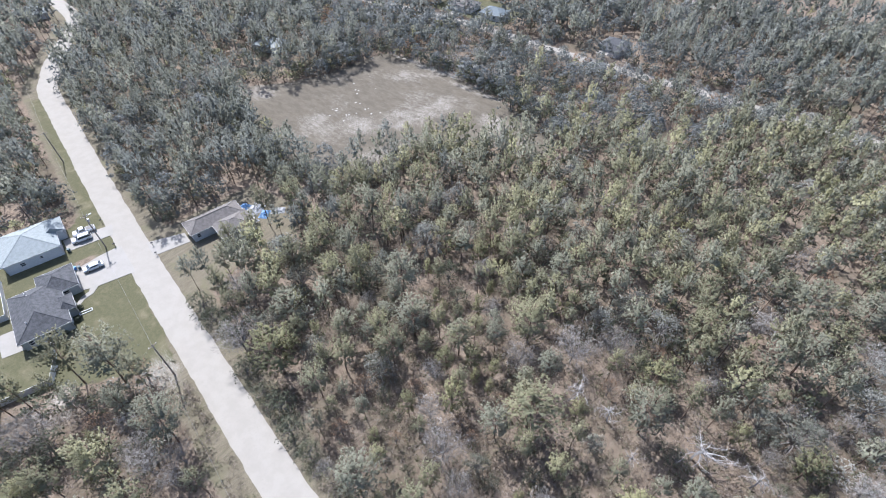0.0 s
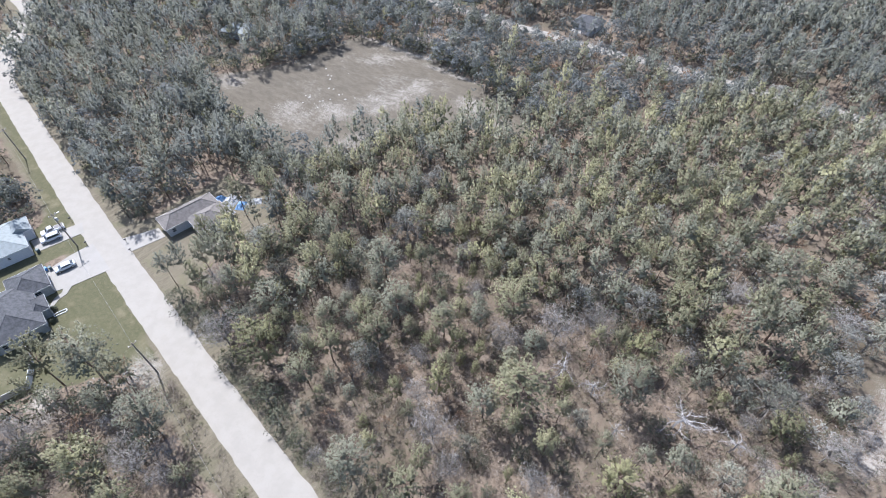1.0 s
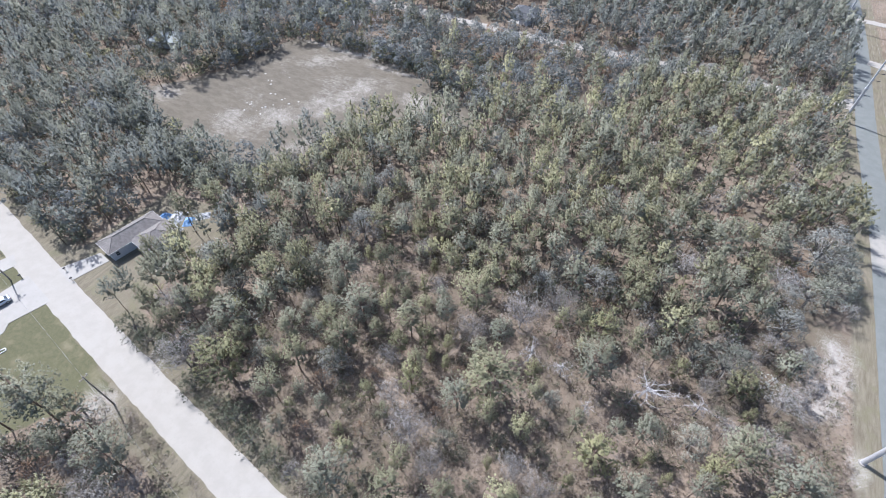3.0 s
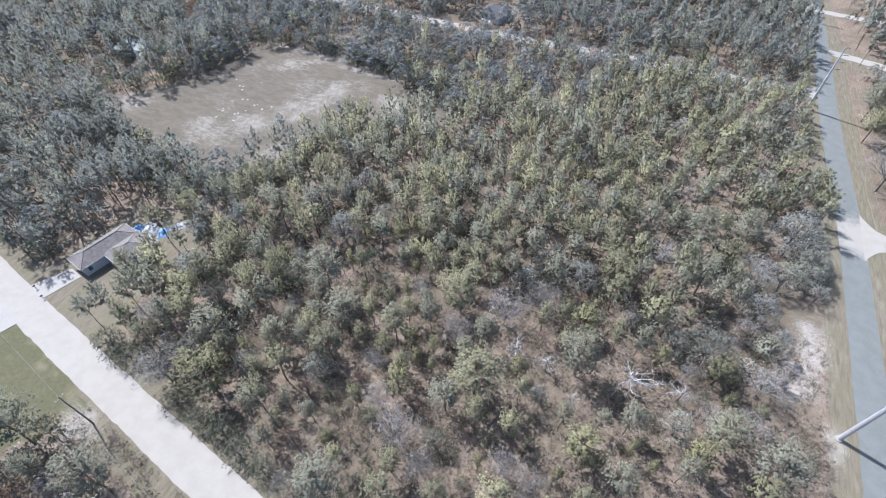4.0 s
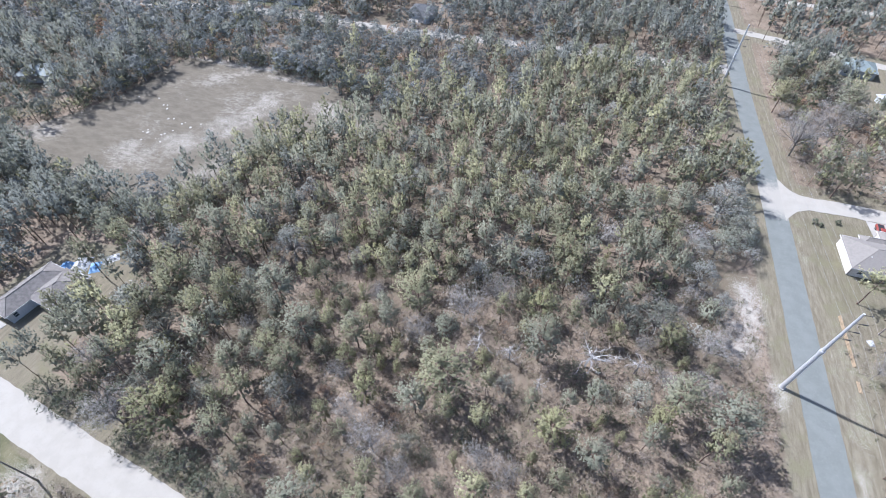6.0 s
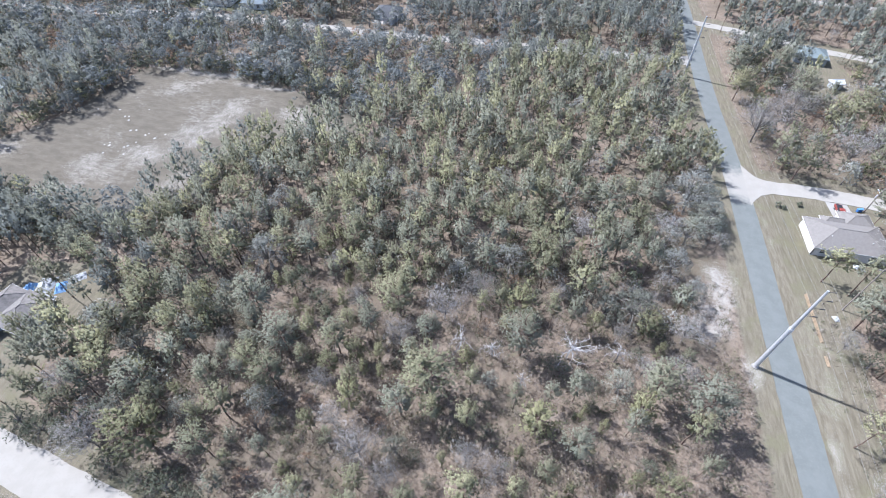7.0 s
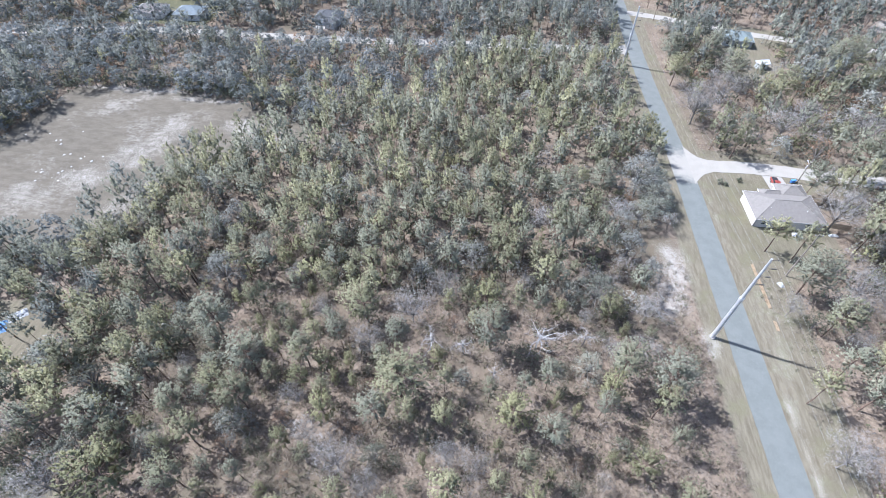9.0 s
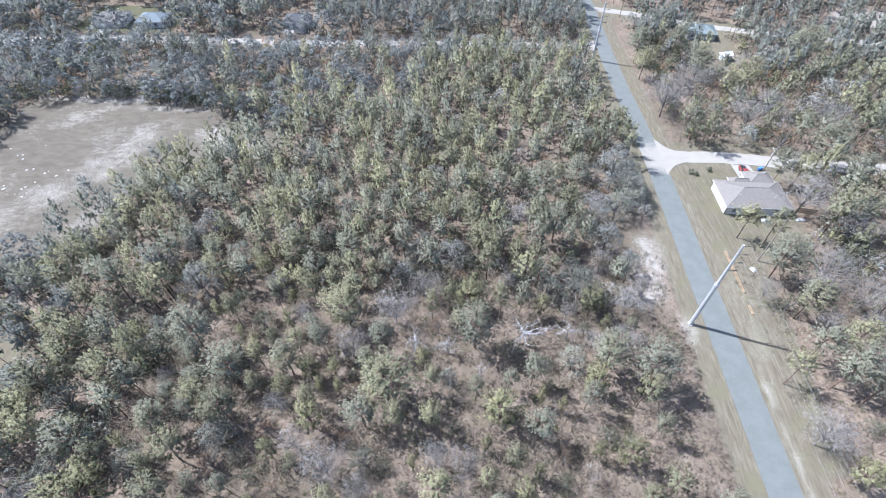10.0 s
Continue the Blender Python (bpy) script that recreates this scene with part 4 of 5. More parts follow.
# ---------------------------------------------------------------- houses
M_ROOF_DARK = plain("charcoal_shingles", (0.081, 0.084, 0.091), 0.9, 0, 0.22, 1.4, 0.2, bump=0.02)
M_ROOF_GREY = plain("grey_brown_shingles", (0.155, 0.144, 0.137), 0.9, 0, 0.18, 1.4, 0.2, bump=0.02)
M_ROOF_TAN = plain("taupe_shingles", (0.167, 0.155, 0.144), 0.9, 0, 0.07, 1.4, 0.2, bump=0.02)
M_ROOF_PALE = plain("pale_blue_grey_shingles", (0.234, 0.261, 0.266), 0.85, 0, 0.10, 1.4, 0.25, bump=0.02)
M_ROOF_BLUE = plain("blue_grey_shingles", (0.135, 0.162, 0.180), 0.85, 0, 0.10, 1.4, 0.25, bump=0.02)
M_ROOF_GREEN = plain("grey_green_metal_roof", (0.190, 0.225, 0.225), 0.5, 0.3, 0.12, 1.2, 0.4)
M_WALL_GREY = plain("grey_stucco", (0.330, 0.351, 0.358), 0.9, 0, 0.08, 2.0, 0.2, bump=0.01)
M_WALL_WHITE = plain("white_siding", (0.506, 0.526, 0.547), 0.8, 0, 0.06, 2.0, 0.25, bump=0.01)
M_WALL_CREAM = plain("cream_stucco", (0.534, 0.512, 0.484), 0.9, 0, 0.06, 2.0, 0.2, bump=0.01)
M_TRIM = plain("white_trim", (0.562, 0.562, 0.562), 0.55, 0, 0.04, 4.0, 0.4)
M_GLASS = plain("window_glass", (0.03, 0.04, 0.05), 0.08, 0, 0.1, 1.0, 0.8)
M_DARKMETAL = plain("dark_metal", (0.05, 0.05, 0.055), 0.5, 0.6, 0.15, 4.0, 0.5)
M_STEEL = plain("galvanised_steel", (0.484, 0.491, 0.515), 0.45, 0.35, 0.08, 1.0, 0.5)
M_POLEWOOD = plain("weathered_pole_wood", (0.24, 0.21, 0.185), 0.9, 0, 0.2, 1.0, 0.2)
M_TYRE = plain("tyre_rubber", (0.025, 0.025, 0.027), 0.85, 0, 0.1, 6.0, 0.3)
M_ALLOY = plain("alloy_rim", (0.55, 0.56, 0.58), 0.35, 0.9, 0.05, 6.0, 0.5)
M_VINYL = plain("white_vinyl", (0.562, 0.562, 0.554), 0.5, 0, 0.05, 3.0, 0.4)
M_BLUETARP = plain("blue_tarpaulin", (0.12, 0.23, 0.40), 0.6, 0, 0.15, 2.0, 0.4)
M_WHITETARP = plain("white_sheeting", (0.324, 0.333, 0.342), 0.6, 0, 0.08, 2.0, 0.4)
M_ORANGE = plain("tan_plastic_pipe", (0.27, 0.20, 0.13), 0.5, 0, 0.15, 2.0, 0.4)
M_BLUEBIN = plain("blue_plastic", (0.08, 0.22, 0.52), 0.5, 0, 0.1, 3.0, 0.4)
M_GREYBIN = plain("dark_green_plastic", (0.05, 0.09, 0.11), 0.5, 0, 0.1, 3.0, 0.4)
M_WIRE = plain("aluminium_cable", (0.26, 0.26, 0.26), 0.5, 0.5, 0.05, 1.0, 0.4)
M_BRICKTAN = plain("tan_timber", (0.42, 0.34, 0.25), 0.85, 0, 0.2, 2.0, 0.2)


def roof_mesh(x0, y0, x1, y1, z, rise, over, gables=(False, False), thick=0.2):
    """A hipped roof over a rectangle, with a fascia; its ridge follows the longer side."""
    bm = bmesh.new()
    x0, y0, x1, y1 = x0 - over, y0 - over, x1 + over, y1 + over
    long_x = (x1 - x0) >= (y1 - y0)
    half = (y1 - y0) / 2 if long_x else (x1 - x0) / 2
    a = 0.0 if gables[0] else half
    b = 0.0 if gables[1] else half
    if long_x:
        r0, r1 = (x0 + a, (y0 + y1) / 2), (x1 - b, (y0 + y1) / 2)
    else:
        r0, r1 = ((x0 + x1) / 2, y0 + a), ((x0 + x1) / 2, y1 - b)
    if (r1[0] - r0[0]) + (r1[1] - r0[1]) < 0.3:
        c = ((r0[0] + r1[0]) / 2, (r0[1] + r1[1]) / 2)
        r0, r1 = ((c[0] - 0.15, c[1]), (c[0] + 0.15, c[1])) if long_x else ((c[0], c[1] - 0.15), (c[0], c[1] + 0.15))
    lo = [bm.verts.new((x, y, z)) for x, y in ((x0, y0), (x1, y0), (x1, y1), (x0, y1))]
    up = [bm.verts.new((v.co.x, v.co.y, z + thick)) for v in lo]
    p, q = bm.verts.new((*r0, z + thick + rise)), bm.verts.new((*r1, z + thick + rise))
    for i in range(4):
        bm.faces.new((lo[i], lo[(i + 1) % 4], up[(i + 1) % 4], up[i]))
    bm.faces.new(lo[::-1])
    if long_x:
        bm.faces.new((up[0], up[1], q, p))
        bm.faces.new((up[2], up[3], p, q))
        bm.faces.new((up[1], up[2], q))
        bm.faces.new((up[3], up[0], p))
    else:
        bm.faces.new((up[1], up[2], q, p))
        bm.faces.new((up[3], up[0], p, q))
        bm.faces.new((up[0], up[1], p))
        bm.faces.new((up[2], up[3], q))
    bmesh.ops.recalc_face_normals(bm, faces=bm.faces)
    return bm, r0, r1, z + thick + rise


def wall_face(house, p, q, height, openings, material, z0=0.0):
    """One wall of a house with real openings: (from, to, sill, head, what). Windows get frame and pane."""
    p, q = Vector(p), Vector(q)
    length = (q - p).length
    d = (q - p) / length
    m = Matrix(((d.x, -d.y, 0, p.x), (d.y, d.x, 0, p.y), (0, 0, 1, z0), (0, 0, 0, 1)))
    bm = bmesh.new()
    t, s = 0.2, 0.0
    for a, b, lo, hi, what in sorted(openings):
        add_box(bm, s, 0, 0, a, t, height)
        if lo > 0:
            add_box(bm, a, 0, 0, b, t, lo)
        add_box(bm, a, 0, hi, b, t, height)
        s = b
    add_box(bm, s, 0, 0, length, t, height)
    wall = part("wall", bm, material, house)
    wall.matrix_basis = m
    for a, b, lo, hi, what in openings:
        if what == "window":
            w = part("window_frame", box(a, 0.02, lo, a + 0.08, 0.14, hi), M_TRIM, wall)
            bm = bmesh.new()
            for r in ((a, -0.03, lo - 0.06, b, 0.14, lo + 0.06), (a, -0.03, hi - 0.06, b, 0.14, hi + 0.03), (a, -0.03, lo, a + 0.07, 0.14, hi), (b - 0.07, -0.03, lo, b, 0.14, hi), (a, 0.0, (lo + hi) / 2 - 0.03, b, 0.12, (lo + hi) / 2 + 0.03)):
                add_box(bm, *r)
            bm.to_mesh(w.data)
            bm.free()
            part("pane", box(a + 0.05, 0.06, lo + 0.05, b - 0.05, 0.09, hi - 0.05), M_GLASS, wall)
        elif what == "garage":
            bm = bmesh.new()
            n = 4
            for i in range(n):
                add_box(bm, a, 0.05, lo + (hi - lo) * i / n, b, 0.12, lo + (hi - lo) * (i + 1) / n - 0.03)
            part("garage_door", bm, M_TRIM, wall, "white panelled garage door")
        else:
            part("door", box(a, 0.05, lo, b, 0.12, hi, bevel=0.01), M_DARKMETAL, wall, "dark front door")
    return wall


def building(name, at, turn, blocks, wall_m, roof_m, label, height=2.7, group=""):
    """A one-storey house. A block: x0, y0, x1, y1, roof rise, gables, and openings by side (s, e, n, w)."""
    house = thing(name, Matrix.Translation((*at, 0.02)) @ Matrix.Rotation(radians(turn), 4, "Z"), label, "house" if "house" in name else "shed", group)
    part("foundation", box(min(b[0] for b in blocks) + 0.1, min(b[1] for b in blocks) + 0.1, -0.2, max(b[2] for b in blocks[:1]) - 0.1, max(b[3] for b in blocks[:1]) - 0.1, 0.06), M_CONCRETE, house)
    for x0, y0, x1, y1, rise, gables, holes in blocks:
        corners = {"s": ((x0, y0), (x1, y0)), "e": ((x1, y0), (x1, y1)), "n": ((x1, y1), (x0, y1)), "w": ((x0, y1), (x0, y0))}
        for side, (p, q) in corners.items():
            if "-" + side not in holes:
                wall_face(house, p, q, height, holes.get(side, []), wall_m)
        bm, r0, r1, top = roof_mesh(x0, y0, x1, y1, height - 0.02, rise, 0.45, gables)
        roof = part("roof", bm, roof_m, house)
        bm = bmesh.new()
        o = 0.47
        for a in ((x0 - o, y0 - o, x1 + o, y0 - o + 0.03), (x0 - o, y1 + o - 0.03, x1 + o, y1 + o), (x0 - o, y0 - o, x0 - o + 0.03, y1 + o), (x1 + o - 0.03, y0 - o, x1 + o, y1 + o)):
            add_box(bm, a[0], a[1], height - 0.04, a[2], a[3], height + 0.19)
        part("gutter", bm, M_TRIM, roof, "white gutter and fascia")
        bm = tube((*r0, top), (*r1, top), 0.1, 0.1, sides=6)
        e = 0.45
        ends = ((x0 - e, y0 - e), (x1 + e, y0 - e), (x1 + e, y1 + e), (x0 - e, y1 + e))
        for cx, cy in ends:
            r = min((r0, r1), key=lambda p: math.hypot(p[0] - cx, p[1] - cy))
            first = r == r0
            if not gables[0 if first else 1]:
                add_tube(bm, (cx, cy, height + 0.18), (*r, top), 0.07, 0.07, sides=5)
        part("ridge_cap", bm, roof_m, roof)
    return house


def roof_vents(house, places, z):
    for x, y in places:
        part("roof_vent", tube((x, y, z - 0.8), (x, y, z + 0.25), 0.11, 0.11), M_TRIM, house, "small white roof vent pipe")


W = "window"
house_c = building("house", (-112, -6), -11, [
    (-8.6, -6.6, 6.9, 3.0, 2.5, (False, False), {"e": [(1.2, 2.2, 0.9, 2.2, W), (5.0, 6.6, 0.9, 2.2, W)], "s": [(2, 3.6, 0.9, 2.2, W), (6, 8.4, 0.0, 2.1, W), (11, 12.4, 0.9, 2.2, W)], "n": [(1.4, 3.2, 0.7, 2.2, W), (4.6, 5.6, 0.02, 2.1, "door")], "w": [(3, 4.2, 0.9, 2.2, W)]}),
    (-12.2, -0.6, -4.2, 6.6, 2.0, (False, False), {"n": [(1.3, 6.3, 0.02, 2.2, "garage")], "e": [(3.8, 5.2, 0.9, 2.2, W)], "w": [(2, 3, 0.9, 2.2, W)]}),
    (-1.6, 2.0, 2.9, 4.6, 1.2, (False, False), {"-s": 1, "n": [(1.2, 2.9, 0.02, 2.3, "door")]}),
], M_WALL_GREY, M_ROOF_DARK, "grey stucco house with a hipped charcoal shingle roof")
roof_vents(house_c, [(-6, -3), (-5, -2.6), (3.5, -4.0)], 4.6)
house_d = building("house", (-133.9, -8.3), -11.5, [
    (-12.6, 0.0, -0.1, 12.3, 2.6, (False, False), {"e": [(3.2, 4.3, 1.2, 2.3, W), (7.4, 8.2, 1.4, 2.2, W)], "s": [(2, 3.6, 0.9, 2.2, W), (7, 9, 0.9, 2.2, W)], "n": [(0.8, 5.6, 0.02, 2.2, "garage"), (8, 9, 0.02, 2.1, "door")], "w": [(3, 4.5, 0.9, 2.2, W)]}),
    (-12.2, 10.0, -6.6, 14.2, 1.5, (False, True), {"-s": 1, "n": [(1.6, 3.4, 0.8, 2.2, W)]}),
], M_WALL_WHITE, M_ROOF_PALE, "white-sided house with a pale blue-grey hipped roof", height=3.1)
house_a = building("house", (-112, 30), -9, [
    (-2.8, -1.6, 3.0, 12.6, 1.7, (False, False), {"s": [(0.8, 4.9, 0.02, 2.2, "garage")], "e": [(1.0, 2.0, 0.9, 2.2, W)], "w": [(4, 5.4, 0.9, 2.2, W), (9, 10.4, 0.9, 2.2, W)]}),
    (2.4, 4.2, 10.2, 13.0, 1.9, (False, False), {"-w": 1, "s": [(1.0, 2.0, 0.02, 2.1, "door"), (4.2, 6.0, 0.8, 2.2, W)], "e": [(3, 4.6, 0.9, 2.2, W)]}),
], M_WALL_WHITE, M_ROOF_GREY, "white house with a grey-brown shingle roof under tall pines")
house_b = building("house", (80, 106), 0, [
    (-8.8, -6.2, 8.3, 4.6, 2.4, (False, False), {"s": [(1.6, 2.8, 0.9, 2.2, W), (6.6, 9.0, 0.05, 2.1, W), (12.6, 14.2, 0.9, 2.2, W)], "e": [(3, 4.4, 0.9, 2.2, W)], "n": [(10.6, 12.0, 0.8, 2.2, W)]}),
    (0.4, 3.6, 7.4, 9.0, 1.7, (False, False), {"-s": 1, "n": [(1.2, 5.8, 0.02, 2.2, "garage")]}),
    (-4.4, 3.6, -0.2, 6.0, 1.1, (False, True), {"-s": 1, "n": [(1.4, 2.4, 0.02, 2.1, "door")]}),
], M_WALL_CREAM, M_ROOF_TAN, "cream stucco house with a taupe hipped roof on a lawn")
roof_vents(house_b, [(-5, -3), (4, -3.5)], 4.2)
building("house", (98.5, 214), -8, [
    (-5.5, -4.5, 5.5, 4.5, 2.0, (False, False), {"s": [(1.0, 2.4, 0.8, 2.2, W), (4.6, 5.6, 0.02, 2.1, "door"), (7.6, 9.4, 0.8, 2.2, W)]}),
], M_WALL_GREY, M_ROOF_GREEN, "small house with a grey-green metal roof among trees")
building("house", (-161, 212), 4, [
    (-6.0, -5.0, 6.6, 5.0, 2.3, (False, False), {"s": [(0.8, 5.4, 0.02, 2.2, "garage"), (8.6, 10.2, 0.8, 2.2, W)], "e": [(3, 4.4, 0.9, 2.2, W)]}),
], M_WALL_CREAM, M_ROOF_GREY, "new cream house with a grey hipped roof and lawn")
building("house", (-141.5, 212), 4, [
    (-6.2, -4.6, 5.8, 5.0, 2.2, (False, False), {"s": [(0.8, 5.0, 0.02, 2.2, "garage"), (7.6, 9.2, 0.8, 2.2, W)]}),
], M_WALL_WHITE, M_ROOF_BLUE, "new white house with a blue-grey hipped roof and lawn")
building("house", (-217, 228), 6, [
    (-6.2, -4.6, 5.8, 5.0, 2.2, (False, False), {"s": [(0.8, 5.0, 0.02, 2.2, "garage"), (7.6, 9.2, 0.8, 2.2, W)]}),
], M_WALL_WHITE, M_ROOF_BLUE, "white house with a blue-grey hipped roof among distant trees")
building("house", (-77.5, 214.5), 0, [
    (-5.2, -4.4, 5.6, 4.6, 2.2, (False, False), {"s": [(1.4, 2.8, 0.8, 2.2, W), (5, 6, 0.02, 2.1, "door")]}),
    (0.4, -8.2, 4.6, -4.0, 1.3, (True, False), {"-n": 1, "s": [(0.8, 3.2, 0.02, 2.2, "garage")]}),
], M_WALL_WHITE, M_ROOF_DARK, "white house with a dark hipped roof deep in trees")
building("house", (-322, 64), -10, [
    (-7, -5, 7, 5, 2.2, (False, False), {"e": [(2, 3.4, 0.9, 2.2, W)]}),
], M_WALL_WHITE, M_ROOF_PALE, "distant house with a pale roof beside the dirt road")
building("house", (-316, 95), -10, [
    (-7, -5, 7, 5, 1.8, (False, False), {"e": [(2, 3.4, 0.9, 2.2, W)]}),
], M_WALL_WHITE, M_ROOF_PALE, "distant house with a whitish roof across the dirt road")
building("house", (-265, 108), 10, [
    (-6, -4.5, 6, 4.5, 1.9, (False, False), {"s": [(2, 3.4, 0.9, 2.2, W)]}),
], M_WALL_CREAM, M_ROOF_DARK, "dark-roofed house hidden deep in the pine wood")
building("house", (-197, 117), 20, [
    (-6, -4.5, 6, 4.5, 1.9, (False, False), {"s": [(2, 3.4, 0.9, 2.2, W)]}),
], M_WALL_WHITE, M_ROOF_PALE, "pale-roofed house behind the clearing's trees")
building("garden_shed", (102, 192), 15, [
    (-1.7, -1.4, 1.7, 1.4, 1.0, (True, True), {"s": [(1.1, 2.3, 0.02, 1.9, "door")]}),
], M_WALL_WHITE, M_WALL_WHITE, "small white garden shed with a gabled roof", height=2.1)


# ---------------------------------------------------------------- driveways, walks
def slab(name, outline, label, z=0.10, material=None):
    bm = bmesh.new()
    add_prism(bm, outline, -0.1, z)
    bmesh.ops.bevel(bm, geom=[e for e in bm.edges], offset=0.02, segments=1, affect="EDGES")
    me = bpy.data.meshes.new(name)
    bm.to_mesh(me)
    bm.free()
    me.materials.append(material or M_CONCRETE)
    return tagged(new(name, me), label, "driveway", kind="structure")


slab("pavement", [(-123.4, 1.6), (-115.6, 0.4), (-113.6, 4.6), (-111.3, 12.6), (-123.6, 14.6), (-124.0, 9)], "broad white concrete driveway joining the dirt road")
slab("pavement", [(-115.9, 3.6), (-113.6, 4.4), (-112.2, 2.6), (-112.0, 0.6), (-110.6, -1.6), (-111.2, -2.2), (-113.2, 0.2), (-113.6, 2.2)], "curved white concrete garden path", z=0.09)
slab("pavement", [(-137.4, 5.4), (-131.9, 4.6), (-129.4, 15.2), (-133.6, 16.8)], "white concrete driveway with two parked vehicles")
slab("pavement", [(-115.0, 27.9), (-110.6, 27.2), (-113.0, 18.2), (-119.4, 19.3)], "pale concrete driveway of the house under pines")
slab("pavement", [(81.2, 115.2), (87.0, 115.2), (86.2, 122.2), (80.8, 122.4)], "pale concrete driveway with a red pickup truck")
slab("pavement", [(-115.8, -16.8), (-108.6, -18.0), (-107.0, -13.0), (-114.6, -11.9)], "pale concrete patio behind the grey house", z=0.06)
slab("pavement", [(-162, 207), (-158.5, 207), (-160, 199), (-164, 199)], "pale concrete driveway of the new house")
slab("pavement", [(-145.5, 207), (-142, 207), (-143, 199), (-147, 199)], "pale concrete driveway of the white house")


# ---------------------------------------------------------------- vehicles
def loft(sections):
    """A closed skin over rows of cross-section points."""
    bm = bmesh.new()
    rings = [[bm.verts.new(p) for p in s] for s in sections]
    n = len(rings[0])
    for a, b in zip(rings, rings[1:]):
        for i in range(n):
            bm.faces.new((a[i], a[(i + 1) % n], b[(i + 1) % n], b[i]))
    bm.faces.new(rings[0][::-1])
    bm.faces.new(rings[-1])
    bmesh.ops.recalc_face_normals(bm, faces=bm.faces)
    return bm


def section(x, half, z0, z1, cut=0.12):
    return [(x, -half, z0 + cut), (x, -half, z1 - cut), (x, -half + cut, z1), (x, half - cut, z1), (x, half, z1 - cut), (x, half, z0 + cut), (x, half - cut, z0), (x, -half + cut, z0)]


def vehicle(name, at, turn, paint, label, profile, cabin, length=4.6, bed=None):
    """A parked car: body, cabin with glass, lamps, wheels."""
    car = thing(name, Matrix.Translation((*at, 0.12)) @ Matrix.Rotation(radians(turn), 4, "Z"), label, "car" if name != "pickup_truck" else "truck")
    h = 0.92
    part("body", loft([section(x, h - n, 0.30, z) for x, z, n in profile]), paint, car)
    x0, x1, x2, x3, top = cabin
    base = max(z for _, z, _ in profile) - 0.08
    part("cabin", loft([section(x0, h - 0.10, base - 0.05, base + 0.05, 0.03), section(x1, h - 0.22, base - 0.05, top, 0.08), section(x2, h - 0.22, base - 0.05, top, 0.08), section(x3, h - 0.10, base - 0.05, base + 0.05, 0.03)]), paint, car)
    zc = (base + top) / 2 + 0.03
    for s in (-1, 1):
        bm = bmesh.new()
        y = s * (h - 0.13)
        vs = [bm.verts.new(p) for p in ((x0 + (x1 - x0) * 0.45, y, base + 0.06), (x3 + (x2 - x3) * 0.45, y, base + 0.06), (x2 - 0.05, s * (h - 0.185), top - 0.12), (x1 + 0.05, s * (h - 0.185), top - 0.12))]
        bm.faces.new(vs)
        r = bmesh.ops.extrude_face_region(bm, geom=bm.faces[:])
        bmesh.ops.translate(bm, verts=[v for v in r["geom"] if isinstance(v, bmesh.types.BMVert)], vec=(0, s * 0.035, 0))
        part("side_window", bm, M_GLASS, car)
    for xa, xb in ((x0, x1), (x3, x2)):
        bm = bmesh.new()
        w0, w1 = h - 0.2, h - 0.32
        d = 0.035 if xa < xb else -0.035
        vs = [bm.verts.new(p) for p in ((xa - d, -w0, base + 0.08), (xa - d, w0, base + 0.08), (xb - d, w1, top - 0.05), (xb - d, -w1, top - 0.05))]
        bm.faces.new(vs)
        r = bmesh.ops.extrude_face_region(bm, geom=bm.faces[:])
        bmesh.ops.translate(bm, verts=[v for v in r["geom"] if isinstance(v, bmesh.types.BMVert)], vec=(d, 0, 0.02))
        part("windscreen" if xa == x3 else "rear_window", bm, M_GLASS, car)
    if bed:
        part("load_bed", box(bed[0], -0.72, base - 0.25, bed[1], 0.72, base + 0.1, bevel=0.02), M_DARKMETAL, car, "dark open load bed")
    for x in (-length * 0.3, length * 0.31):
        for s in (-1, 1):
            bm = bmesh.new()
            add_tube(bm, (x, s * 0.72, 0.33), (x, s * 0.95, 0.33), 0.34, 0.34, sides=14)
            tyre = part("tyre", bm, M_TYRE, car)
            part("rim", tube((x, s * 0.9, 0.33), (x, s * 0.965, 0.33), 0.2, 0.2, sides=10), M_ALLOY, tyre)
    for s in (-1, 1):
        part("headlight", box(length / 2 - 0.12, s * 0.62 - 0.16, 0.62, length / 2 + 0.01, s * 0.62 + 0.16, 0.78, bevel=0.02), M_TRIM, car)
        part("tail_light", box(-length / 2 - 0.01, s * 0.68 - 0.12, 0.66, -length / 2 + 0.1, s * 0.68 + 0.12, 0.86, bevel=0.02), M_REDPAINT, car)
    return car


M_WHITEPAINT = plain("white_car_paint", (0.66, 0.67, 0.69), 0.25, 0, 0.02, 1.0, 0.6)
M_SILVERPAINT = plain("silver_blue_car_paint", (0.50, 0.56, 0.62), 0.28, 0.3, 0.03, 1.0, 0.6)
M_REDPAINT = plain("red_car_paint", (0.20, 0.035, 0.025), 0.35, 0, 0.05, 1.0, 0.6)
SUV = [(-2.35, 0.85, 0.12), (-2.25, 1.05, 0.02), (0.9, 1.05, 0.0), (1.2, 1.02, 0.0), (2.2, 0.92, 0.04), (2.38, 0.7, 0.14)]
SEDAN = [(-2.3, 0.78, 0.14), (-2.15, 0.98, 0.04), (-1.4, 1.0, 0.0), (0.9, 0.98, 0.0), (2.1, 0.82, 0.05), (2.32, 0.6, 0.15)]
PICKUP = [(-2.75, 0.9, 0.06), (-2.7, 1.08, 0.0), (1.2, 1.1, 0.0), (2.5, 1.02, 0.03), (2.72, 0.75, 0.12)]
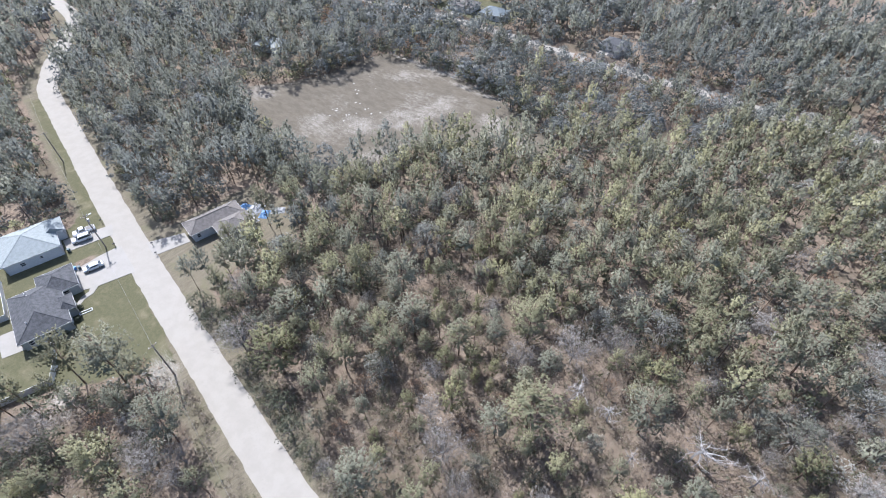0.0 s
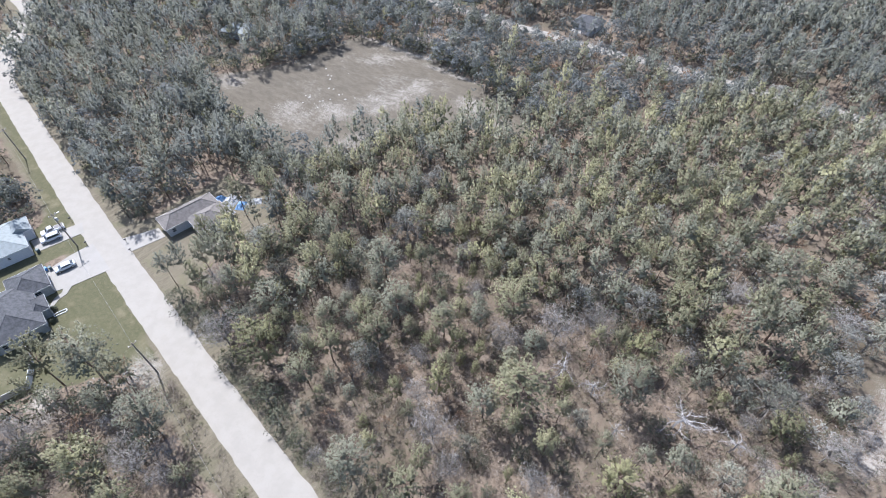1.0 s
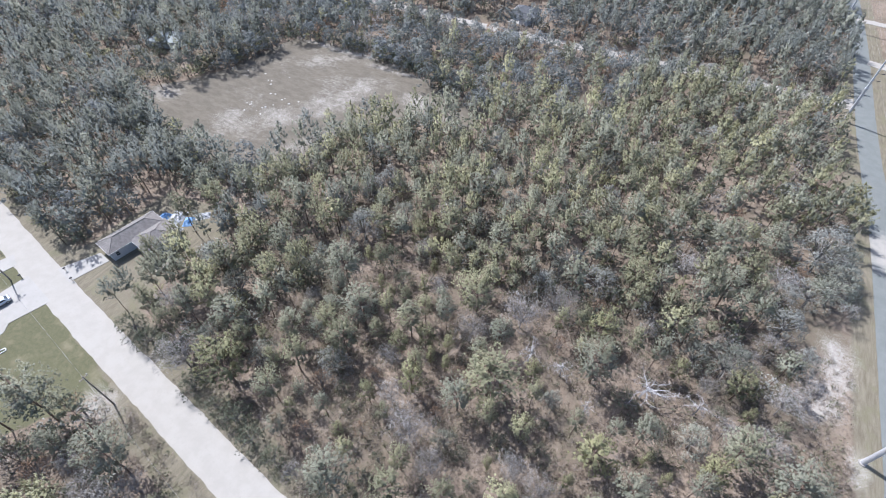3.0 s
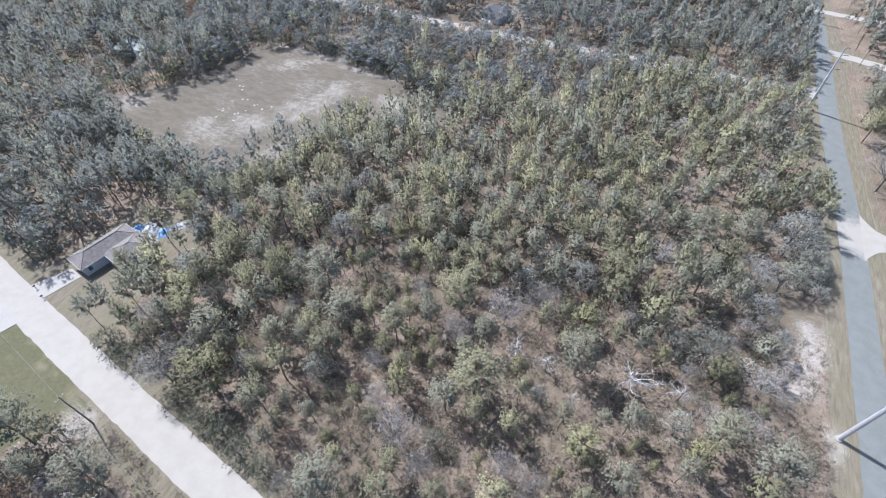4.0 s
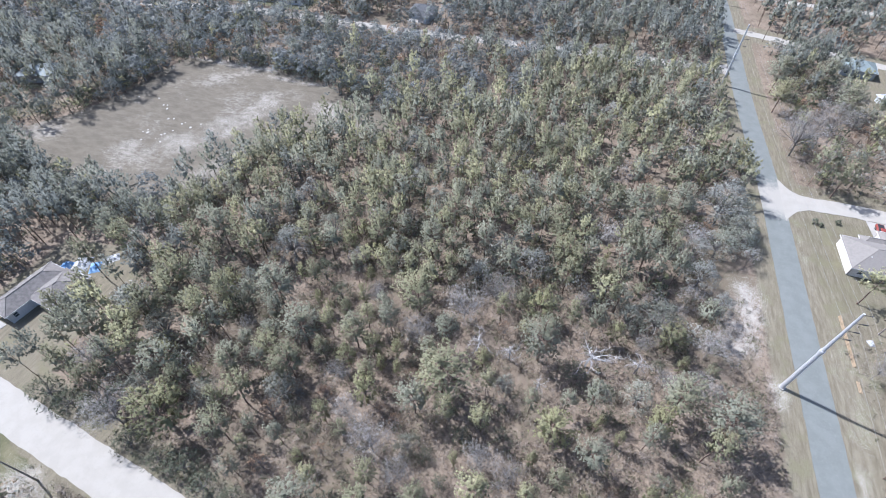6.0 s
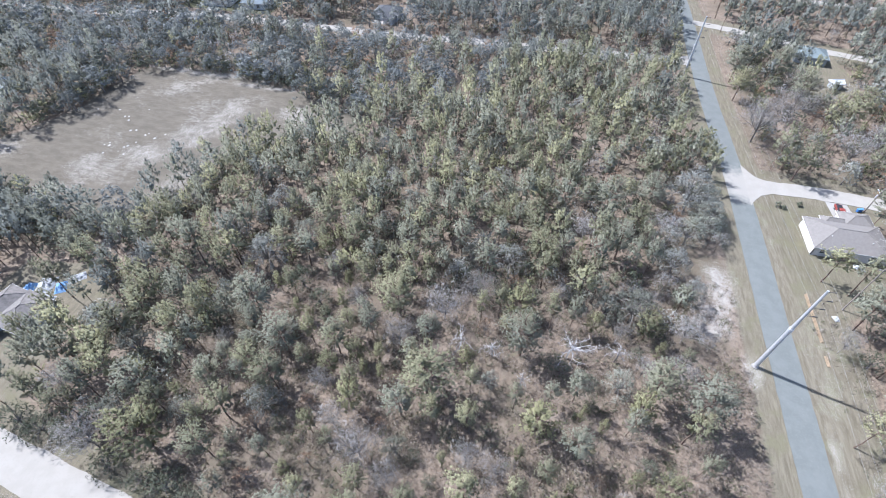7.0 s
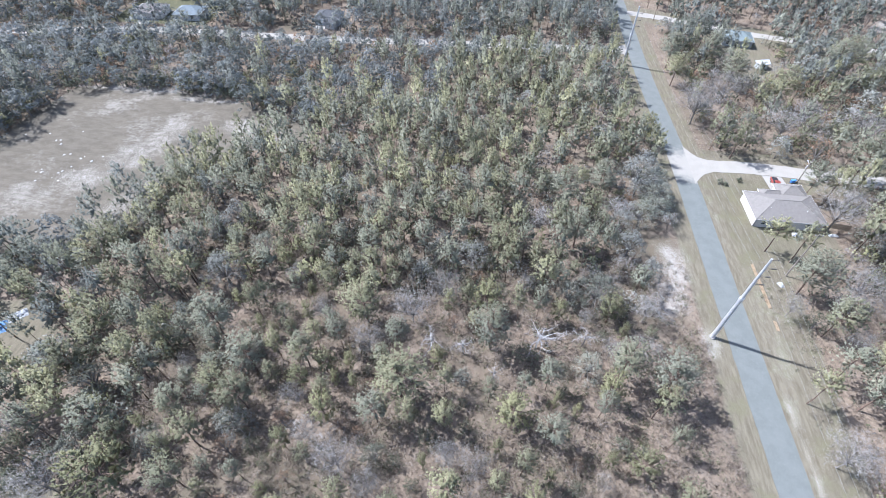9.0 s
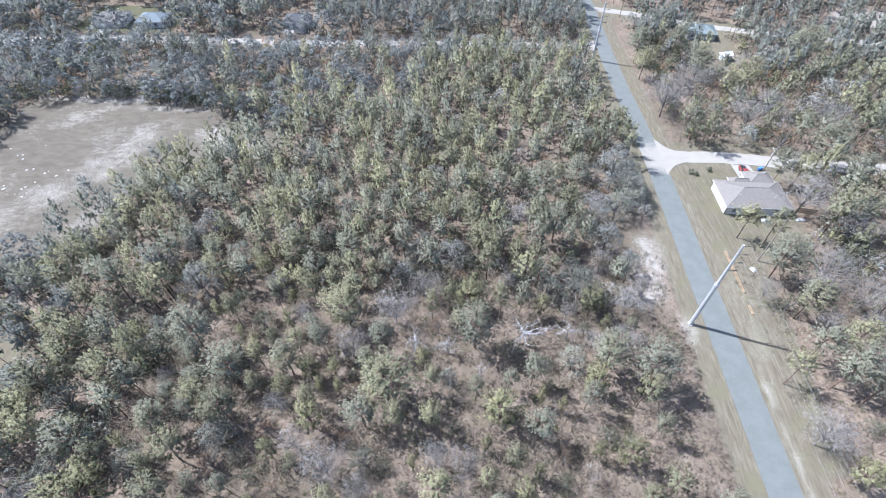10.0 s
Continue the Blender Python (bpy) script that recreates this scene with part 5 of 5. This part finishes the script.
vehicle("suv", (-133.4, 9.0), 255, M_WHITEPAINT, "white sport utility car parked on a concrete driveway", SUV, (-2.25, -1.95, 0.5, 1.25, 1.72), 4.7)
vehicle("pickup_truck", (-136.0, 10.6), 258, M_WHITEPAINT, "white pickup truck parked beside a white car", PICKUP, (-0.5, -0.2, 0.8, 1.5, 1.8), 5.4, (-2.6, -0.6))
vehicle("sedan", (-120.4, 6.4), 258, M_SILVERPAINT, "silver-blue sedan parked on a concrete driveway", SEDAN, (-1.9, -1.1, 0.4, 1.3, 1.42), 4.6)
vehicle("pickup_truck", (82.9, 117.9), 265, M_REDPAINT, "red pickup truck parked before the garage", PICKUP, (-0.5, -0.2, 0.8, 1.5, 1.8), 5.4, (-2.6, -0.6))


# ---------------------------------------------------------------- poles and wires
def steel_pole(x, y, height):
    pole = thing("power_pole", Matrix.Translation((x, y, 0)), "tall galvanised steel transmission pole with short insulator arms", "pole", "steel poles along the road")
    part("footing", tube((0, 0, -0.3), (0, 0, 0.25), 0.75, 0.7, sides=14), M_CONCRETE, pole)
    part("lower_shaft", tube((0, 0, 0.2), (0, 0, height * 0.53), 0.46, 0.36, sides=14), M_STEEL, pole)
    part("collar", tube((0, 0, height * 0.525), (0, 0, height * 0.555), 0.47, 0.47, sides=14), M_STEEL, pole)
    part("upper_shaft", tube((0, 0, height * 0.55), (0, 0, height), 0.33, 0.2, sides=14), M_STEEL, pole)
    for k in range(4):
        z = height - 0.35 - 2.3 * k
        a = part("arm", tube((0.15, 0, z), (2.1 if k else 1.4, 0, z + 0.15), 0.06, 0.045, sides=6), M_DARKMETAL, pole, "dark insulator arm")
        part("insulator", tube((1.2, 0, z + 0.08), (2.0 if k else 1.35, 0, z + 0.14), 0.11, 0.11, sides=8), M_DARKMETAL, a)
    return pole


for px, py, ph in ((51.7, 62.9, 25.8), (49.0, 188.3, 22.0), (48.1, 272.5, 22.0)):
    steel_pole(px, py, ph)


def wooden_pole(x, y, height, turn, label, lamp=False, arm=True):
    pole = thing("utility_pole", Matrix.Translation((x, y, 0)) @ Matrix.Rotation(radians(turn), 4, "Z"), label, "pole", "wooden poles")
    part("shaft", tube((0, 0, -0.3), (0, 0, height), 0.17, 0.11, sides=10), M_POLEWOOD, pole)
    if arm:
        part("crossarm", box(-0.9, -0.06, height - 0.6, 0.9, 0.06, height - 0.48, bevel=0.01), M_POLEWOOD, pole)
        for s in (-0.75, 0.0, 0.75):
            part("insulator", tube((s, 0, height - 0.5), (s, 0, height - 0.22), 0.06, 0.05), M_STEEL, pole)
    if lamp:
        part("lamp_arm", tube((0, 0, height - 0.9), (1.2, 0, height - 0.6), 0.04, 0.035, sides=6), M_STEEL, pole)
        part("lamp_head", box(1.1, -0.16, height - 0.7, 1.7, 0.16, height - 0.52, bevel=0.04), M_STEEL, pole)
        part("transformer", tube((0.32, 0, height - 2.4), (0.32, 0, height - 1.5), 0.24, 0.24, sides=10), M_STEEL, pole)
    return pole


wooden_pole(-76.3, 3.8, 11.4, 98, "weathered wooden utility pole beside the dirt road")
wooden_pole(-126.0, 11.7, 11.3, 98, "wooden utility pole between two driveways", lamp=True)
wooden_pole(-176, 20.5, 11.0, 98, "wooden utility pole beside the dirt road")
wooden_pole(-252, 36, 11.0, 98, "wooden utility pole at the road bend")
wooden_pole(-28, -4.5, 11.0, 98, "wooden utility pole beside the dirt road")
wooden_pole(73.9, 82.9, 14.5, 0, "pale wooden utility pole on a mown verge")
wooden_pole(89.9, 120.3, 7.4, 90, "short utility pole with a lamp beside the side road", lamp=True, arm=False)
wooden_pole(138, 221.5, 12.0, 0, "wooden utility pole beside a sandy road")


def wire(p, q, sag):
    cu = bpy.data.curves.new("wire", "CURVE")
    cu.dimensions = "3D"
    cu.bevel_depth, cu.bevel_resolution = 0.013, 0
    sp = cu.splines.new("POLY")
    sp.points.add(16)
    p, q = Vector(p), Vector(q)
    for i in range(17):
        f = i / 16
        c = p.lerp(q, f)
        sp.points[i].co = (c.x, c.y, c.z - sag * 4 * f * (1 - f), 1)
    cu.materials.append(M_WIRE)
    tagged(new("overhead_wire", cu), "thin grey overhead power cable between poles", "cable", "overhead cables")


STEEL = ((51.7, -58, 25.8), (51.7, 62.9, 25.8), (49.0, 188.3, 22.0), (48.1, 272.5, 22.0))
steel_pole(*STEEL[0])
for (ax, ay, ah), (bx, by, bh) in zip(STEEL, STEEL[1:]):
    for k in range(4):
        reach, z = (2.1 if k else 1.4), -0.2 - 2.3 * k
        wire((ax + reach, ay, ah + z), (bx + reach, by, bh + z), 1.6)
for a, b in (((-28, -4.5, 10.7), (-76.3, 3.8, 11.1)), ((-76.3, 3.8, 11.1), (-126, 11.7, 11.0)), ((-126, 11.7, 11.0), (-176, 20.5, 10.7)), ((-176, 20.5, 10.7), (-252, 36, 10.7))):
    wire(a, b, 0.7)


# ---------------------------------------------------------------- fences, bins, clutter
def vinyl_fence(points, label):
    fence = thing("fence", Matrix.Translation((*points[0], 0)), label, "fence")
    o = Vector(points[0])
    for a, b in zip(points, points[1:]):
        a, b = Vector(a) - o, Vector(b) - o
        n = max(1, round((b - a).length / 2.4))
        for i in range(n):
            p, q = a.lerp(b, i / n), a.lerp(b, (i + 1) / n)
            d = (q - p).normalized()
            m = Matrix(((d.x, -d.y, 0, p.x), (d.y, d.x, 0, p.y), (0, 0, 1, 0), (0, 0, 0, 1)))
            L = (q - p).length
            bm = bmesh.new()
            add_box(bm, 0.06, -0.02, 0.08, L - 0.06, 0.02, 1.72)
            add_box(bm, 0.06, -0.045, 1.68, L - 0.06, 0.045, 1.8)
            add_box(bm, 0.06, -0.045, 0.06, L - 0.06, 0.045, 0.18)
            part("panel", bm, M_VINYL, fence).matrix_basis = m
            bm = bmesh.new()
            add_box(bm, -0.065, -0.065, -0.1, 0.065, 0.065, 1.9, bevel=0.015)
            part("post", bm, M_VINYL, fence).matrix_basis = m
    return fence


vinyl_fence([(-103.9, -9.2), (-98.0, -10.8), (-93.6, -13.4), (-95.0, -18.0), (-96.4, -22.6), (-98.6, -30.0)], "white vinyl privacy fence round the back lawn")
vinyl_fence([(-133.2, -10.4), (-126.0, -11.8), (-119.2, -13.2), (-121.5, -24)], "white vinyl privacy fence between two lots")


def wheelie_bin(x, y, turn, material, label):
    b = thing("wheelie_bin", Matrix.Translation((x, y, 0.0)) @ Matrix.Rotation(radians(turn), 4, "Z"), label, "bin")
    part("body", loft([[(-0.26, -0.24, 0.06), (0.26, -0.24, 0.06), (0.26, 0.24, 0.06), (-0.26, 0.24, 0.06)], [(-0.33, -0.3, 0.98), (0.33, -0.3, 0.98), (0.33, 0.3, 0.98), (-0.33, 0.3, 0.98)]]), material, b)
    part("lid", box(-0.37, -0.34, 0.98, 0.37, 0.34, 1.06, bevel=0.02), material, b)
    for s in (-1, 1):
        part("wheel", tube((-0.26, s * 0.26, 0.11), (-0.26, s * 0.32, 0.11), 0.11, 0.11, sides=10), M_TYRE, b)


wheelie_bin(-123.6, 3.2, 20, M_BLUEBIN, "blue wheelie bin beside the grey house")
wheelie_bin(-123.0, 4.0, 10, M_GREYBIN, "dark wheelie bin beside the grey house")
wheelie_bin(-131.6, 4.9, 30, M_GREYBIN, "dark wheelie bin beside the white house")
wheelie_bin(88.9, 120.2, 10, M_BLUEBIN, "blue wheelie bin beside a short pole")
wheelie_bin(88.1, 120.0, 35, M_BLUEBIN, "blue wheelie bin at the side road")


def mailbox(x, y, turn):
    b = thing("mailbox", Matrix.Translation((x, y, 0)) @ Matrix.Rotation(radians(turn), 4, "Z"), "dark mailbox on a post at the road edge", "mailbox", "mailboxes")
    part("post", box(-0.06, -0.06, -0.1, 0.06, 0.06, 1.05, bevel=0.01), M_POLEWOOD, b)
    bm = box(-0.3, -0.13, 1.05, 0.3, 0.13, 1.2, bevel=0.01)
    add_tube(bm, (-0.3, 0, 1.2), (0.3, 0, 1.2), 0.13, 0.13, sides=12)
    part("box", bm, M_DARKMETAL, b)


for mx, my in ((-116.9, 20.0), (-112.6, 18.9), (-124.2, 13.4), (-136.6, 15.4)):
    mailbox(mx, my, 80)


def pipe_bundle(x, y0, y1, n, label):
    b = thing("pipe_bundle", Matrix.Translation((x, y0, 0)), label, "pipes", "pipes on the verge")
    bm_z = ((0.0, 0.12), (0.24, 0.12), (0.48, 0.12), (0.12, 0.33), (0.36, 0.33), (0.24, 0.54))
    for px, pz in bm_z[:n]:
        part("pipe", tube((px, 0, pz), (px, y1 - y0, pz), 0.075, 0.075, sides=8), M_ORANGE, b)


pipe_bundle(66.6, 72.2, 85.6, 6, "long bundle of tan-orange plastic pipes on the verge")
pipe_bundle(66.4, 66.2, 68.8, 3, "short bundle of tan-orange plastic pipes on the verge")


def sheeting(x, y, w, d, h, material, label, seed):
    """A crumpled sheet over a heap."""
    n = 9
    rng = np.random.default_rng(seed)
    bump = rng.uniform(0.35, 1.0, (n, n))
    vs, fs = [], []
    for i in range(n):
        for j in range(n):
            edge = min(i, j, n - 1 - i, n - 1 - j)
            vs.append(((i / (n - 1) - 0.5) * w + rng.uniform(-0.1, 0.1) * w / n, (j / (n - 1) - 0.5) * d + rng.uniform(-0.1, 0.1) * d / n, 0.02 if edge == 0 else h * bump[i, j] * min(1, edge / 2)))
    for i in range(n - 1):
        for j in range(n - 1):
            fs.append((i * n + j, (i + 1) * n + j, (i + 1) * n + j + 1, i * n + j + 1))
    ob = new("tarpaulin", mesh_of("tarpaulin", vs, fs, [material]))
    ob.matrix_world = Matrix.Translation((x, y, 0)) @ Matrix.Rotation(rng.uniform(0, 3), 4, "Z")
    tagged(ob, label, "tarpaulin")


sheeting(-111.6, 44.6, 3.4, 2.6, 1.1, M_BLUETARP, "crumpled blue tarpaulin over a heap behind the house", 1)
sheeting(-108.4, 46.0, 5.5, 4.0, 1.3, M_WHITETARP, "white plastic sheeting over a heap behind the house", 2)
sheeting(-104.6, 46.6, 3.6, 2.6, 0.9, M_BLUETARP, "faded blue tarpaulin beside white sheeting", 3)
sheeting(-105.0, 42.9, 3.2, 2.2, 0.8, M_WHITETARP, "white sheet lying beside the house", 4)
sheeting(-99.6, 35.8, 4.6, 1.2, 0.5, M_WHITETARP, "strip of white sheeting on bare sand", 5)
sheeting(-103.0, 50.0, 4.0, 2.6, 0.7, M_WHITETARP, "white sheeting spread below the pines", 6)
sheeting(71.7, 79.8, 1.6, 1.1, 0.7, M_WHITETARP, "crumpled white sheet on the verge", 7)
sheeting(81.9, 97.6, 2.6, 1.4, 0.9, M_WHITETARP, "white cover over garden furniture behind the house", 8)
sheeting(91.2, 98.6, 2.6, 1.0, 0.5, M_WHITETARP, "white board leaning by the house corner", 9)
sheeting(103.6, 83.0, 2.2, 1.8, 0.9, M_WHITETARP, "white and blue cover under the trees", 10)


def plank_fence(a, b, h, label):
    f = thing("fence", Matrix.Translation((*a, 0)), label, "fence")
    d = Vector(b) - Vector(a)
    L = d.length
    d.normalize()
    n = int(L / 0.16)
    for i in range(n):
        part("plank", box(-0.07, -0.012, 0.03, 0.07, 0.012, h + 0.03 * ((i * 7) % 3)), M_BRICKTAN, f).matrix_basis = Matrix(((d.x, -d.y, 0, d.x * i * 0.16), (d.y, d.x, 0, d.y * i * 0.16), (0, 0, 1, 0), (0, 0, 0, 1)))


plank_fence((91.2, 101.8), (96.2, 101.0), 1.7, "weathered tan board fence beside the cream house")


def timber(x, y, turn, L, label):
    ob = new("timber_edging", None)
    ob.matrix_world = Matrix.Translation((x, y, 0)) @ Matrix.Rotation(radians(turn), 4, "Z")
    tagged(ob, label, "edging")
    bm = bmesh.new()
    for s in (-0.4, 0.4):
        add_box(bm, -L / 2, s - 0.09, 0, L / 2, s + 0.09, 0.2, bevel=0.02)
    for s in (-L / 2, L / 2):
        add_box(bm, s - 0.09, -0.31, 0, s + 0.09, 0.31, 0.2, bevel=0.02)
    part("frame", bm, M_TRIM, ob)


timber(-107.8, -0.9, 75, 2.6, "pale timber planter frame lying on the lawn")


def garden_shrub(x, y, r, seed):
    rng = np.random.default_rng(seed)
    (tv, tf), (cv, cf, cn) = oak_shape(rng, height=r * 2.0, radius=r, lobes=8, leaves=12, per=3, leaf=0.3)
    root = thing("garden_shrub", Matrix.Translation((x, y, 0)), "small dark garden shrub on a dry lawn", "bush", "garden shrubs")
    new("trunk", mesh_of("trunk", tv * (0.3, 0.3, 1), tf, [M_GREYBARK])).parent = root
    new("crown", mesh_of("crown", cv, cf, [M_DARKOAK], None, cn)).parent = root


for gx_, gy_, gr in ((67.2, 117.3, 0.8), (68.6, 116.6, 0.6), (73.1, 118.8, 0.7), (-109.9, -1.2, 0.5), (-106.6, -3.0, 0.5), (-105.6, -4.6, 0.5), (-104.8, -6.4, 0.5)):
    garden_shrub(gx_, gy_, gr, int(abs(gx_ * 10)))


# ---------------------------------------------------------------- stones in the field
def field_stones():
    rng = np.random.default_rng(31)
    bm = bmesh.new()
    bmesh.ops.create_icosphere(bm, subdivisions=1, radius=0.5)
    for v in bm.verts:
        v.co *= 1 + 0.25 * noise.noise(v.co * 2.1)
        v.co.z *= 0.55
    me = bpy.data.meshes.new("stone")
    bm.to_mesh(me)
    bm.free()
    me.materials.append(M_LIMESTONE)
    spots = [(-131, 98, 9, 5, 10), (-139, 117, 12, 8, 6), (-128, 106, 10, 6, 7)]
    for cx, cy, sx, sy, n in spots:
        for _ in range(n):
            x, y, s = cx + rng.normal() * sx * 0.5, cy + rng.normal() * sy * 0.5, rng.uniform(0.35, 0.95)
            ob = new("limestone_rock", me)
            ob.matrix_world = Matrix.Translation((x, y, level(x, y) + 0.05 * s)) @ Matrix.Rotation(rng.uniform(0, 6), 4, "Z") @ Matrix.Diagonal((s * 1.2, s * 0.9, s * 0.6, 1))
            tagged(ob, "white limestone rock lying on the mown field", "rock", "rocks in the field")


M_LIMESTONE = plain("limestone", (0.36, 0.345, 0.32), 0.95, 0, 0.12, 2.0, 0.1)
field_stones()
